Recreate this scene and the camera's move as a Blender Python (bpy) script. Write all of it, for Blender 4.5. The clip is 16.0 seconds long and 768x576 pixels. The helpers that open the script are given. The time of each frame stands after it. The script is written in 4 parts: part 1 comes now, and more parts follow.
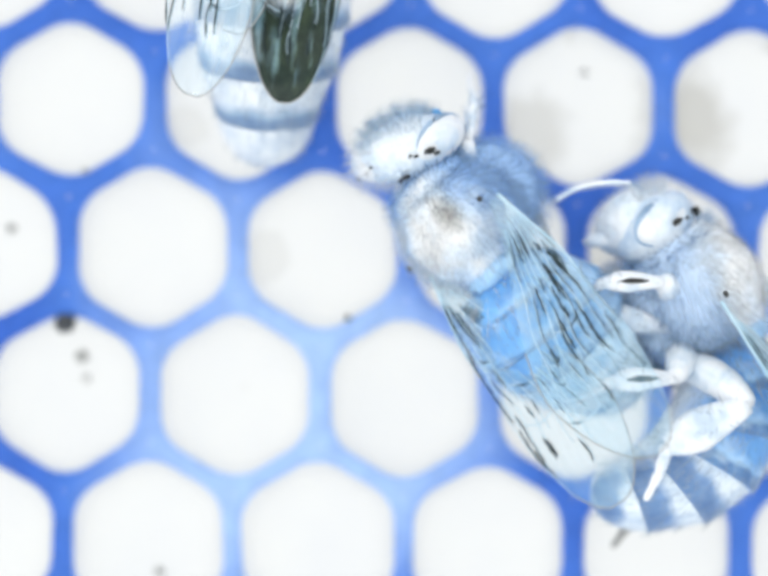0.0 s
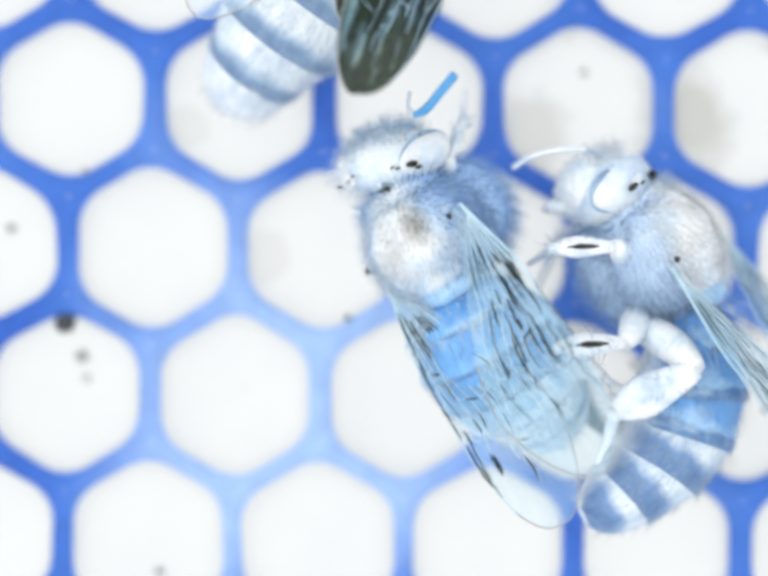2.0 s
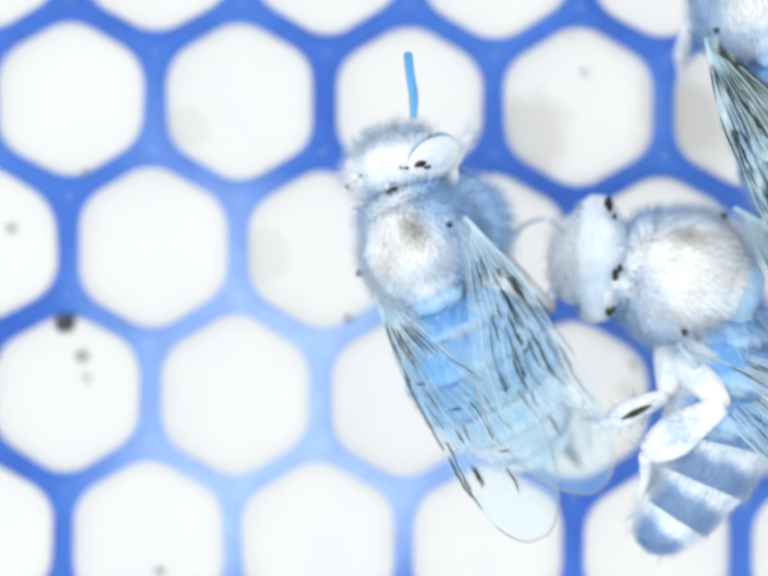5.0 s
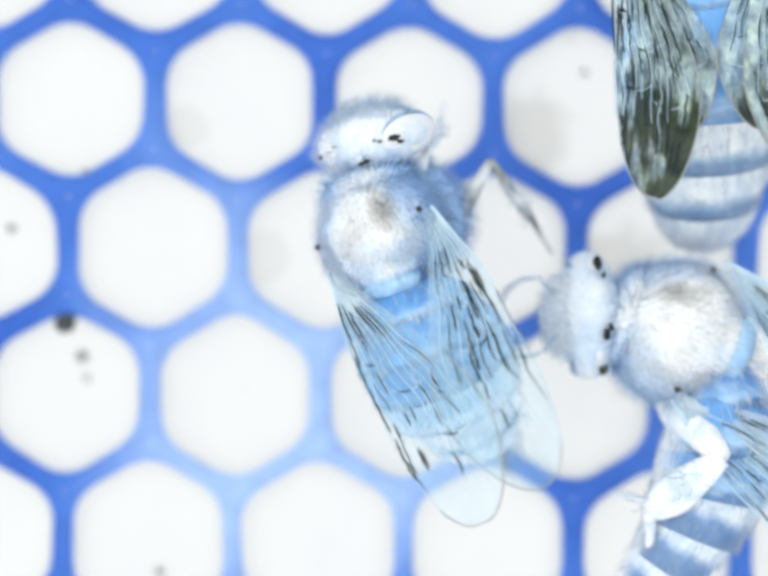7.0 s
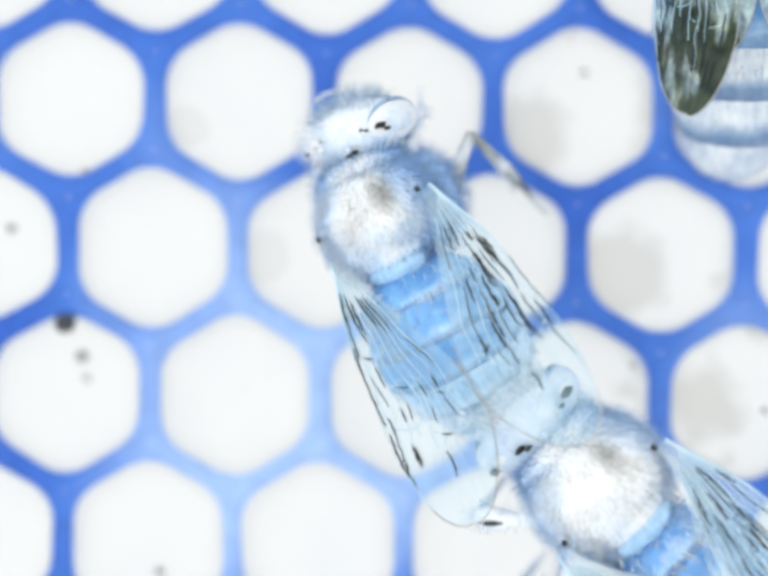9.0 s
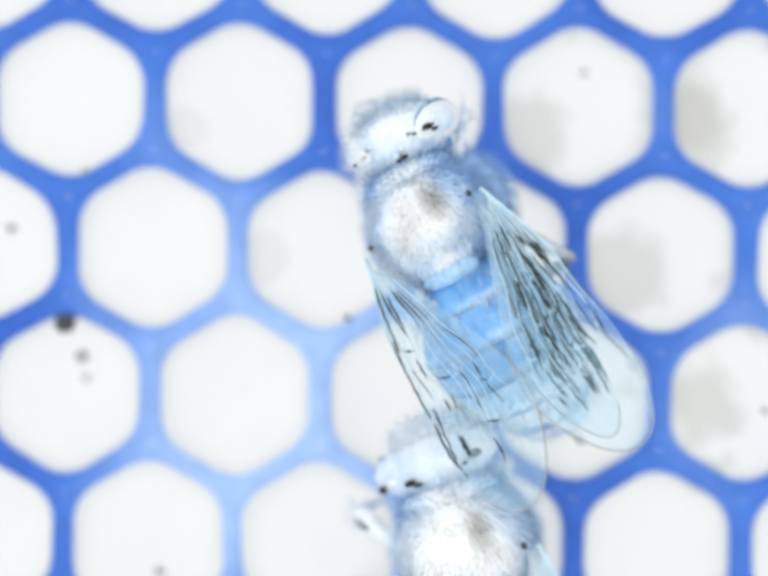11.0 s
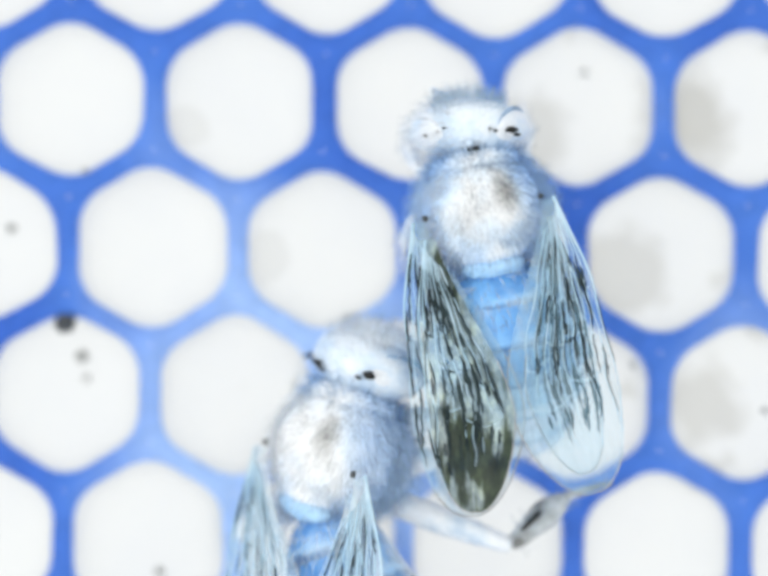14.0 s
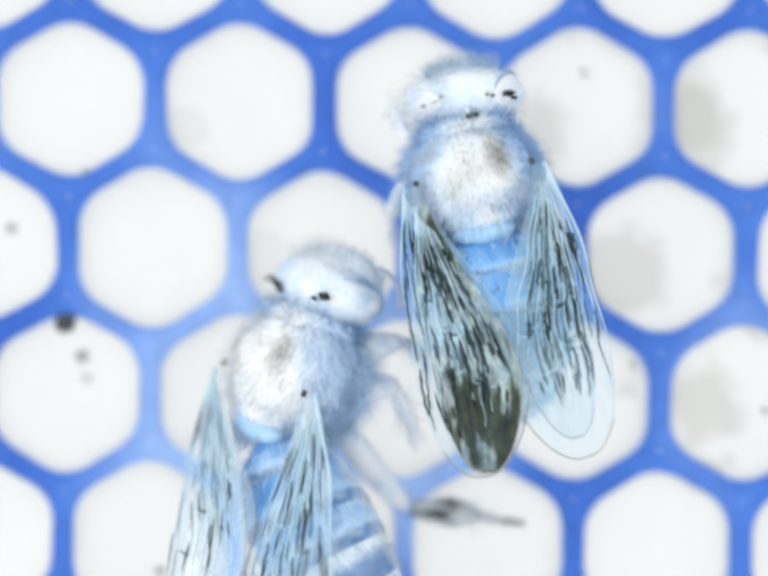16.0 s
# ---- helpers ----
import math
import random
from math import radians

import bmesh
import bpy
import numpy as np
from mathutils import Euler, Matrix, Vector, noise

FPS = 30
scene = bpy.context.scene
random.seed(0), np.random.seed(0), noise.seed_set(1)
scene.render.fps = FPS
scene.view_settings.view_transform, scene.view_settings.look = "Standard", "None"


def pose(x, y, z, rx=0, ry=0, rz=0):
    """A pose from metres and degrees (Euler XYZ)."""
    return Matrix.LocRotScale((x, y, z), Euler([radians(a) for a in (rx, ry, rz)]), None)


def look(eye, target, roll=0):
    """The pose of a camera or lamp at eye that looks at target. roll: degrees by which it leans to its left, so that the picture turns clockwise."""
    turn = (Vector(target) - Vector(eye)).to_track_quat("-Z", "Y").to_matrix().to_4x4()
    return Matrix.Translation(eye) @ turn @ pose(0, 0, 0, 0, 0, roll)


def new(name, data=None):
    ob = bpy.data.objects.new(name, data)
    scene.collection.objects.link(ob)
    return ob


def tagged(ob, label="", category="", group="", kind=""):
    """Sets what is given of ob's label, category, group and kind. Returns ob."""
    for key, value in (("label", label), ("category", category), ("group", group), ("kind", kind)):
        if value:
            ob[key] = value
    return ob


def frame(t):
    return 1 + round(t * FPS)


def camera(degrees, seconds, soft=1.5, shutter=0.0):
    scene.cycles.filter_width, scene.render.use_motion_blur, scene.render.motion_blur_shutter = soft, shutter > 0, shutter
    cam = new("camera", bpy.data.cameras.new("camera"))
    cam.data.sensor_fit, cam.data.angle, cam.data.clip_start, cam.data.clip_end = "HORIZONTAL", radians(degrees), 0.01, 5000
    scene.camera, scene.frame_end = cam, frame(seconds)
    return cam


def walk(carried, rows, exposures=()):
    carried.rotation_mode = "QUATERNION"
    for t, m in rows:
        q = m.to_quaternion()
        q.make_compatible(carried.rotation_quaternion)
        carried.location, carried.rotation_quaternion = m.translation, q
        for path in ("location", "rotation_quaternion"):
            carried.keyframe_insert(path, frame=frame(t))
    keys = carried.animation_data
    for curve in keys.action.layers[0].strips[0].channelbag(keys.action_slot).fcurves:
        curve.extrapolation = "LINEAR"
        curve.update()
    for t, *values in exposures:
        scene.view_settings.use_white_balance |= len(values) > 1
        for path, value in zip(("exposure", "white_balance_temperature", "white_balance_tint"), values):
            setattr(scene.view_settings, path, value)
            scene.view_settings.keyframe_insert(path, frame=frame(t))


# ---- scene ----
# Bees on a pale honeycomb, seen straight from above. All lengths below are millimetres unless said.
MM = 0.001
cam = camera(20, 16.0, soft=4.0, shutter=0.5)
cam.data.dof.use_dof = True
cam.data.dof.focus_distance = 0.0643
cam.data.dof.aperture_fstop = 22
walk(cam, [(0.0, pose(0, 0, 0.0692)), (16.0, pose(0, 0, 0.0692))], exposures=[(0.0, 0.475), (7.0, 0.475), (12.0, 0.44), (16.0, 0.44)])

# ---- light: a bright white overcast sky all round and a very soft sun ----
world = bpy.data.worlds.new("overcast_sky")
scene.world = world
world.use_nodes = True
background = world.node_tree.nodes["Background"]
background.inputs["Color"].default_value = (0.932, 0.966, 0.987, 1)
background.inputs["Strength"].default_value = 0.95
sun = new("sun", bpy.data.lights.new("sun", "SUN"))
sun.data.energy, sun.data.angle, sun.data.color = 0.75, radians(60), (0.985, 0.965, 0.93)
sun.matrix_world = look((-0.070, 0.004, 0.090), (0, 0, 0))


# ---- materials ----
SMUDGE = (1.0, 0.34, 1.42)


class Nodes:
    """A small builder of node materials."""

    def __init__(self, name):
        self.mat = bpy.data.materials.new(name)
        self.mat.use_nodes = True
        self.tree = self.mat.node_tree
        self.bsdf = self.tree.nodes["Principled BSDF"]
        self.out = self.tree.nodes["Material Output"]

    def add(self, kind, **values):
        node = self.tree.nodes.new(kind)
        for key, value in values.items():
            node.inputs[key].default_value = value
        return node

    def link(self, a, b):
        self.tree.links.new(a, b)

    def coords(self, which="Object", scale=(1, 1, 1)):
        tc = self.tree.nodes.new("ShaderNodeTexCoord")
        mp = self.add("ShaderNodeMapping", Scale=scale)
        self.link(tc.outputs[which], mp.inputs["Vector"])
        return mp.outputs["Vector"]

    def place(self):
        return self.tree.nodes.new("ShaderNodeNewGeometry").outputs["Position"]

    def noise(self, vec, scale, detail=3.0, rough=0.55):
        n = self.add("ShaderNodeTexNoise", Scale=scale, Detail=detail, Roughness=rough)
        self.link(vec, n.inputs["Vector"])
        return n.outputs["Fac"]

    def ramp(self, fac, stops):
        n = self.tree.nodes.new("ShaderNodeValToRGB")
        el = n.color_ramp.elements
        while len(el) < len(stops):
            el.new(0.5)
        for e, (p, c) in zip(el, stops):
            e.position, e.color = p, c
        self.link(fac, n.inputs["Fac"])
        return n.outputs["Color"]

    def mix(self, fac, a, b, mode="MIX"):
        n = self.tree.nodes.new("ShaderNodeMix")
        n.data_type, n.blend_type = "RGBA", mode
        for sock, v in ((n.inputs[0], fac), (n.inputs[6], a), (n.inputs[7], b)):
            if isinstance(v, (int, float, tuple)):
                sock.default_value = v
            else:
                self.link(v, sock)
        return n.outputs[2]

    def maths(self, op, a, b):
        n = self.tree.nodes.new("ShaderNodeMath")
        n.operation = op
        for sock, v in zip(n.inputs, (a, b)):
            if isinstance(v, (int, float)):
                sock.default_value = v
            else:
                self.link(v, sock)
        return n.outputs[0]

    def bump(self, height, strength, distance):
        n = self.add("ShaderNodeBump", Strength=strength, Distance=distance)
        self.link(height, n.inputs["Height"])
        self.link(n.outputs["Normal"], self.bsdf.inputs["Normal"])

    def smudge(self, c, tone):
        """A soft grey brown marking on one side of the bee's back."""
        far = self.tree.nodes.new("ShaderNodeVectorMath")
        far.operation = "DISTANCE"
        self.link(self.coords("Object", (1250, 900, 1000)), far.inputs[0])
        far.inputs[1].default_value = SMUDGE
        f = self.maths("SUBTRACT", 1.0, self.maths("MULTIPLY", far.outputs["Value"], 1.45))
        f = self.maths("ADD", f, self.maths("MULTIPLY", self.maths("SUBTRACT", self.noise(self.coords("Object"), 1200, 2), 0.5), 0.5))
        f = self.maths("MINIMUM", self.maths("MAXIMUM", f, 0.0), 0.85)
        return self.mix(f, c, tone)

    def thin(self, color, share):
        """Lets daylight through from behind, as thin wax does."""
        through_light = self.tree.nodes.new("ShaderNodeBsdfTranslucent")
        self.link(color, through_light.inputs["Color"])
        blend = self.tree.nodes.new("ShaderNodeMixShader")
        blend.inputs[0].default_value = share
        self.link(self.bsdf.outputs[0], blend.inputs[1])
        self.link(through_light.outputs[0], blend.inputs[2])
        self.link(blend.outputs[0], self.out.inputs["Surface"])

    def finish(self, color, rough=0.5, alpha=None, spec=0.3):
        if isinstance(color, tuple):
            self.bsdf.inputs["Base Color"].default_value = color
        else:
            self.link(color, self.bsdf.inputs["Base Color"])
        self.bsdf.inputs["Roughness"].default_value = rough
        self.bsdf.inputs["Specular IOR Level"].default_value = spec
        if alpha is not None:
            if isinstance(alpha, (int, float)):
                self.bsdf.inputs["Alpha"].default_value = alpha
            else:
                self.link(alpha, self.bsdf.inputs["Alpha"])
        return self.mat


# soft shade painted on cell floors: place, size and strength
FLOOR_SHADE = ((-6.4, 5.0, 0.9, 0.14), (4.5, 5.0, 1.6, 0.34), (9.7, 5.4, 1.9, 0.50), (7.4, 0.5, 1.7, 0.34), (10.2, -3.8, 1.6, 0.36), (-3.9, 1.0, 1.0, 0.14))


def white_wax():
    n = Nodes("white_cell_wax")
    v = n.place()
    big = n.noise(v, 260, 2)
    fine = n.noise(v, 2600, 4)
    c = n.ramp(big, [(0.30, (0.735, 0.735, 0.74, 1)), (0.62, (0.765, 0.76, 0.75, 1))])
    # brownish grey shade painted into the wax, stronger towards one side of the comb
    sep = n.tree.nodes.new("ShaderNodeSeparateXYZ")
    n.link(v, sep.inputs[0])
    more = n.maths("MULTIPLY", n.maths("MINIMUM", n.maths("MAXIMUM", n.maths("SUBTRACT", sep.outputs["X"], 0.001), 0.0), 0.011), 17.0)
    shading = n.ramp(n.maths("SUBTRACT", n.maths("ADD", n.noise(v, 405, 3), 0.17), more), [(0.22, (0.56, 0.54, 0.48, 1)), (0.43, (1, 1, 0.99, 1))])
    c = n.mix(1.0, c, shading, "MULTIPLY")
    for x, y, size, tone in FLOOR_SHADE:
        far = n.tree.nodes.new("ShaderNodeVectorMath")
        far.operation = "DISTANCE"
        n.link(v, far.inputs[0])
        far.inputs[1].default_value = (x * MM, y * MM, -0.95 * MM)
        f = n.maths("SUBTRACT", 1.0, n.maths("MULTIPLY", far.outputs["Value"], 1000 / size))
        f = n.maths("ADD", f, n.maths("MULTIPLY", n.maths("SUBTRACT", n.noise(v, 620, 4), 0.5), 1.3))
        f = n.maths("MINIMUM", n.maths("MAXIMUM", f, 0.0), tone)
        c = n.mix(f, c, (0.34, 0.32, 0.27, 1))
    n.bump(fine, 0.1, 0.00005)
    n.finish(c, 0.6, spec=0.2)
    n.thin(c, 0.8)
    return n.mat


def blue_wax(name="blue_rim_wax", pale=0.0):
    """Deep blue wax, paler in wide soft patches."""
    n = Nodes(name)
    v = n.place()
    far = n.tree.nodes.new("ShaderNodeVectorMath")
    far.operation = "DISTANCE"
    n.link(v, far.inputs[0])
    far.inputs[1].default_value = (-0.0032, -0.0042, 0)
    pale_patch = n.maths("MULTIPLY", n.maths("MAXIMUM", n.maths("SUBTRACT", 1.0, n.maths("MULTIPLY", far.outputs["Value"], 115.0)), 0.0), 0.40)
    big = n.maths("ADD", n.maths("ADD", n.maths("MULTIPLY", n.noise(v, 130, 1.5), 0.45), 0.195), pale_patch)
    fine = n.noise(v, 1500, 4)
    c = n.ramp(big, [(0.32, (0.034, 0.110, 0.49, 1)), (0.46, (0.072, 0.190, 0.61, 1)), (0.66, (0.36, 0.52, 0.84, 1))])
    c = n.mix(0.25, c, n.ramp(fine, [(0.3, (0.6, 0.6, 0.6, 1)), (0.7, (1.3, 1.3, 1.3, 1))]), "MULTIPLY")
    c = n.mix(pale, c, (0.50, 0.64, 0.86, 1))
    n.bump(fine, 0.25, 0.00008)
    n.finish(c, 0.55, spec=0.25)
    n.thin(c, 0.55)
    return n.mat


def chitin(name, stops, scale=700, rough=0.4, alpha=None, crown=0.0, grain=0.35, spec=0.3):
    """Pale body shell: blotches over a colour ramp with fine grain."""
    n = Nodes(name)
    v = n.coords("Object")
    big = n.noise(v, scale, 3)
    fine = n.noise(v, 5200, 3)
    # crown keeps the back pale and puts the flanks' blue shade into the colour
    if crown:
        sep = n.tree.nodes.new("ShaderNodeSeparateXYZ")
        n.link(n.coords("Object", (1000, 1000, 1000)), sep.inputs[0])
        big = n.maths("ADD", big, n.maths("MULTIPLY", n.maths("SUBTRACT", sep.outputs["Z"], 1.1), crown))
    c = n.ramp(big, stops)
    if crown:
        c = n.smudge(c, (0.27, 0.265, 0.25, 1))
    c = n.mix(grain, c, n.ramp(fine, [(0.3, (0.72, 0.76, 0.82, 1)), (0.7, (1.1, 1.1, 1.1, 1))]), "MULTIPLY")
    n.bump(fine, grain, 0.00006)
    return n.finish(c, rough, alpha=alpha, spec=spec)


def banded(name, front, rear, edge, wide=0.30, shine=0.75, belly=0.0):
    """An abdomen ring: paler towards the front, a darker band of that width along the rear edge."""
    n = Nodes(name)
    g = n.coords("UV")
    sep = n.tree.nodes.new("ShaderNodeSeparateXYZ")
    n.link(g, sep.inputs[0])
    v = n.coords("Object")
    wob = n.maths("ADD", n.maths("SUBTRACT", 1.0, sep.outputs["Y"]), n.maths("MULTIPLY", n.maths("SUBTRACT", n.noise(v, 1100, 3), 0.5), 0.30))
    c = n.ramp(wob, [(wide * 0.7, edge), (wide, rear), (wide + 0.16, front), (0.98, front)])
    c = n.mix(0.55, c, n.ramp(n.noise(v, 1300, 4, 0.65), [(0.32, (0.50, 0.62, 0.78, 1)), (0.66, (1.12, 1.12, 1.10, 1))]), "MULTIPLY")
    c = n.mix(0.6, c, n.ramp(n.noise(n.coords("Object", (3.0, 0.55, 1.0)), 1000, 3, 0.6), [(0.34, (0.62, 0.72, 0.84, 1)), (0.64, (1.16, 1.14, 1.10, 1))]), "MULTIPLY")
    # pale highlights painted in as patches; shine sets how strong
    gloss = n.ramp(n.noise(n.coords("Object", (1.0, 1.8, 1.0)), 620, 3, 0.6), [(0.48, (0, 0, 0, 1)), (0.66, (1, 1, 1, 1))])
    c = n.mix(n.maths("MULTIPLY", gloss, shine), c, (0.66, 0.80, 0.88, 1))
    if belly:
        # the shell turns white towards the belly
        round_it = n.maths("SINE", n.maths("MULTIPLY", sep.outputs["X"], 2 * math.pi), 0)
        f = n.maths("SUBTRACT", 0.12, n.maths("MULTIPLY", n.maths("ADD", round_it, n.maths("MULTIPLY", n.maths("SUBTRACT", n.noise(v, 900, 3), 0.5), 0.6)), 1.3))
        c = n.mix(n.maths("MINIMUM", n.maths("MAXIMUM", f, 0.0), belly), c, (0.74, 0.77, 0.79, 1))
    n.bump(n.noise(v, 2600, 3), 0.5, 0.00010)
    return n.finish(c, 0.32, spec=0.5)


def hair(name, dark, light, alpha, top=(0.77, 0.78, 0.785, 1), side=0.0, spot=0.30):
    """Fine hair: broad soft patches from blue to pale, paler on top, each hair a little different."""
    n = Nodes(name)
    geo = n.tree.nodes.new("ShaderNodeNewGeometry")
    sep = n.tree.nodes.new("ShaderNodeSeparateXYZ")
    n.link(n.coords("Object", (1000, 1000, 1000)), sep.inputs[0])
    # bluer low down: coat pattern plus the flanks' shade put into the colour
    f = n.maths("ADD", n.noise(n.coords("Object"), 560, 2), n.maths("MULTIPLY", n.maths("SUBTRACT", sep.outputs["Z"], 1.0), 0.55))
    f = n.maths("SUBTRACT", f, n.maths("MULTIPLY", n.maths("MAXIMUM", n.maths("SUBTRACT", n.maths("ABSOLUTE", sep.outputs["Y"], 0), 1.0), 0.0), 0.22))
    # side paints one flank bluer, as its shaded side
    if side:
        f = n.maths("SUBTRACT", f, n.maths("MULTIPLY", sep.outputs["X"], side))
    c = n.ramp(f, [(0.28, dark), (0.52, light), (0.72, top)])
    c = n.smudge(c, (spot, spot * 0.985, spot * 0.94, 1))
    c = n.mix(0.14, c, n.ramp(geo.outputs["Random Per Island"], [(0.0, (0.62, 0.72, 0.86, 1)), (1.0, (1.12, 1.12, 1.10, 1))]), "MULTIPLY")
    return n.finish(c, 0.6, alpha=alpha)


def membrane(name, clear, tint, low, high, bounds=(0.42, 0.62), tip=0.0, mottle=0.0, gloss=0.5):
    """A wing film: streaks along its length, partly see-through; dark tints paint its reflection; tip: how much darker
    the outer half is.
    """
    n = Nodes(name)
    v = n.coords("Object", (2600, 420, 1000))
    streak = n.noise(v, 1.0, 3)
    patch = n.noise(n.coords("Object"), 330, 2)
    f = n.maths("MULTIPLY", n.maths("ADD", streak, patch), 0.5)
    sep = n.tree.nodes.new("ShaderNodeSeparateXYZ")
    n.link(n.coords("Object", (1000, 1000, 1000)), sep.inputs[0])
    outer = n.maths("MULTIPLY", n.maths("MAXIMUM", n.maths("SUBTRACT", n.maths("MULTIPLY", sep.outputs["Y"], -0.25), 0.85), 0.0), tip)
    f = n.maths("ADD", f, n.maths("MINIMUM", outer, tip))
    c = n.ramp(f, [(bounds[0], clear), (bounds[1], tint)])
    if mottle:
        c = n.mix(mottle, c, n.ramp(n.noise(n.coords("Object", (1.0, 0.6, 1.0)), 2400, 4, 0.7), [(0.34, (0.25, 0.3, 0.22, 1)), (0.5, (1, 1, 1, 1)), (0.68, (2.6, 2.4, 1.8, 1))]), "MULTIPLY")
    a = n.ramp(f, [(bounds[0], (low, low, low, 1)), (bounds[1], (high, high, high, 1))])
    n.bump(streak, 0.5, 0.0001)
    return n.finish(c, 0.22 if gloss > 0.3 else 0.45, alpha=a, spec=gloss)


M = {}
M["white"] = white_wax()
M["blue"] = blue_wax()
# lighter copy of the wax paints the soft halo inside each rim
M["paleblue_wax"] = blue_wax("pale_blue_rim_wax", 0.35)
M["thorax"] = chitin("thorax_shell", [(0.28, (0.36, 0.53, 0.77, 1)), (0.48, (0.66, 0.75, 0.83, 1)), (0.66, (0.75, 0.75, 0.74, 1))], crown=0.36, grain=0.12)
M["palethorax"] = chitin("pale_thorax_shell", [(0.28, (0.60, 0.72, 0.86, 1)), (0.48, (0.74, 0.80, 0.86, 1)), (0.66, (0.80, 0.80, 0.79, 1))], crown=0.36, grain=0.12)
M["bluethorax"] = chitin("blue_grey_thorax_shell", [(0.35, (0.24, 0.38, 0.58, 1)), (0.50, (0.42, 0.54, 0.67, 1)), (0.66, (0.62, 0.68, 0.73, 1))])
M["head"] = chitin("head_shell", [(0.34, (0.40, 0.52, 0.66, 1)), (0.48, (0.58, 0.67, 0.76, 1)), (0.60, (0.70, 0.745, 0.78, 1))])
M["paleface"] = chitin("pale_face_shell", [(0.34, (0.60, 0.69, 0.77, 1)), (0.48, (0.72, 0.77, 0.80, 1)), (0.60, (0.78, 0.80, 0.81, 1))], 900)
M["mottledface"] = chitin("mottled_face_shell", [(0.38, (0.15, 0.24, 0.36, 1)), (0.50, (0.36, 0.48, 0.58, 1)), (0.60, (0.64, 0.70, 0.73, 1))], 600)
M["eye"] = chitin("eye_shell", [(0.30, (0.68, 0.73, 0.78, 1)), (0.6, (0.76, 0.77, 0.775, 1))], 900, 0.4)
M["eyelid"] = chitin("slate_eye_lid", [(0.30, (0.17, 0.26, 0.38, 1)), (0.6, (0.32, 0.44, 0.58, 1))], 900, 0.4)
M["scutellum"] = chitin("light_blue_shield", [(0.30, (0.27, 0.50, 0.76, 1)), (0.6, (0.44, 0.65, 0.83, 1))], 900, 0.4)
M["eyering"] = chitin("eye_rim", [(0.30, (0.20, 0.32, 0.50, 1)), (0.6, (0.36, 0.50, 0.68, 1))], 900, 0.4)
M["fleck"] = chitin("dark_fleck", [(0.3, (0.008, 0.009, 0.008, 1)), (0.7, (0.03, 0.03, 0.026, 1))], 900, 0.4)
M["crumb"] = chitin("dark_crumb", [(0.3, (0.035, 0.040, 0.048, 1)), (0.7, (0.09, 0.095, 0.10, 1))], 1600, 0.7)
M["grey"] = chitin("grey_patch", [(0.3, (0.22, 0.22, 0.21, 1)), (0.7, (0.42, 0.42, 0.40, 1))], 700, 0.6)
M["leg"] = chitin("leg_shell", [(0.34, (0.54, 0.63, 0.72, 1)), (0.46, (0.72, 0.77, 0.81, 1)), (0.56, (0.80, 0.81, 0.82, 1))], 1100)
M["bellyleg"] = chitin("pale_blue_leg", [(0.34, (0.30, 0.42, 0.58, 1)), (0.46, (0.50, 0.61, 0.72, 1)), (0.58, (0.66, 0.73, 0.78, 1))], 900)
M["greyleg"] = chitin("grey_leg", [(0.38, (0.16, 0.16, 0.15, 1)), (0.52, (0.46, 0.49, 0.50, 1)), (0.64, (0.74, 0.77, 0.79, 1))], 600)
M["bluefeeler"] = chitin("blue_feeler", [(0.3, (0.05, 0.25, 0.55, 1)), (0.7, (0.16, 0.45, 0.75, 1))], 900)
M["blueband"] = banded("blue_ring", (0.14, 0.36, 0.67, 1), (0.20, 0.43, 0.71, 1), (0.11, 0.26, 0.49, 1), 0.24, 0.4)
M["paleblue"] = banded("pale_blue_ring", (0.42, 0.61, 0.79, 1), (0.60, 0.70, 0.79, 1), (0.34, 0.46, 0.61, 1), 0.22)
M["paleband"] = banded("pale_ring", (0.70, 0.75, 0.79, 1), (0.56, 0.67, 0.77, 1), (0.22, 0.33, 0.50, 1), 0.24)
M["curlblue"] = banded("bright_blue_ring", (0.15, 0.37, 0.70, 1), (0.34, 0.56, 0.80, 1), (0.10, 0.22, 0.42, 1), 0.30, 0.45, 0.9)
M["curlband"] = banded("blue_and_white_ring", (0.72, 0.77, 0.80, 1), (0.17, 0.29, 0.50, 1), (0.12, 0.22, 0.40, 1), 0.40, 0.1, 0.97)
M["whiteband"] = banded("white_ring_with_slate_edge", (0.74, 0.76, 0.765, 1), (0.30, 0.41, 0.54, 1), (0.17, 0.26, 0.40, 1), 0.26, 0.1)
M["whitetip"] = banded("white_tip_ring", (0.72, 0.74, 0.75, 1), (0.70, 0.73, 0.75, 1), (0.60, 0.66, 0.70, 1), 0.10, 0.1)
M["ribband"] = banded("ribbed_ring", (0.20, 0.42, 0.68, 1), (0.34, 0.53, 0.72, 1), (0.58, 0.68, 0.75, 1), 0.26, 0.45)
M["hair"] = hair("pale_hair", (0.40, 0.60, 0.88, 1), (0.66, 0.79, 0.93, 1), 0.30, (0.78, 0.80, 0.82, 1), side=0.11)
M["bluehair"] = hair("blue_grey_hair", (0.32, 0.46, 0.64, 1), (0.56, 0.67, 0.78, 1), 0.35)
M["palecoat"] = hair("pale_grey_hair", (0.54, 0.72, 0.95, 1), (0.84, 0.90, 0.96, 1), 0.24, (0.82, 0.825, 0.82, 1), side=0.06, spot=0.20)
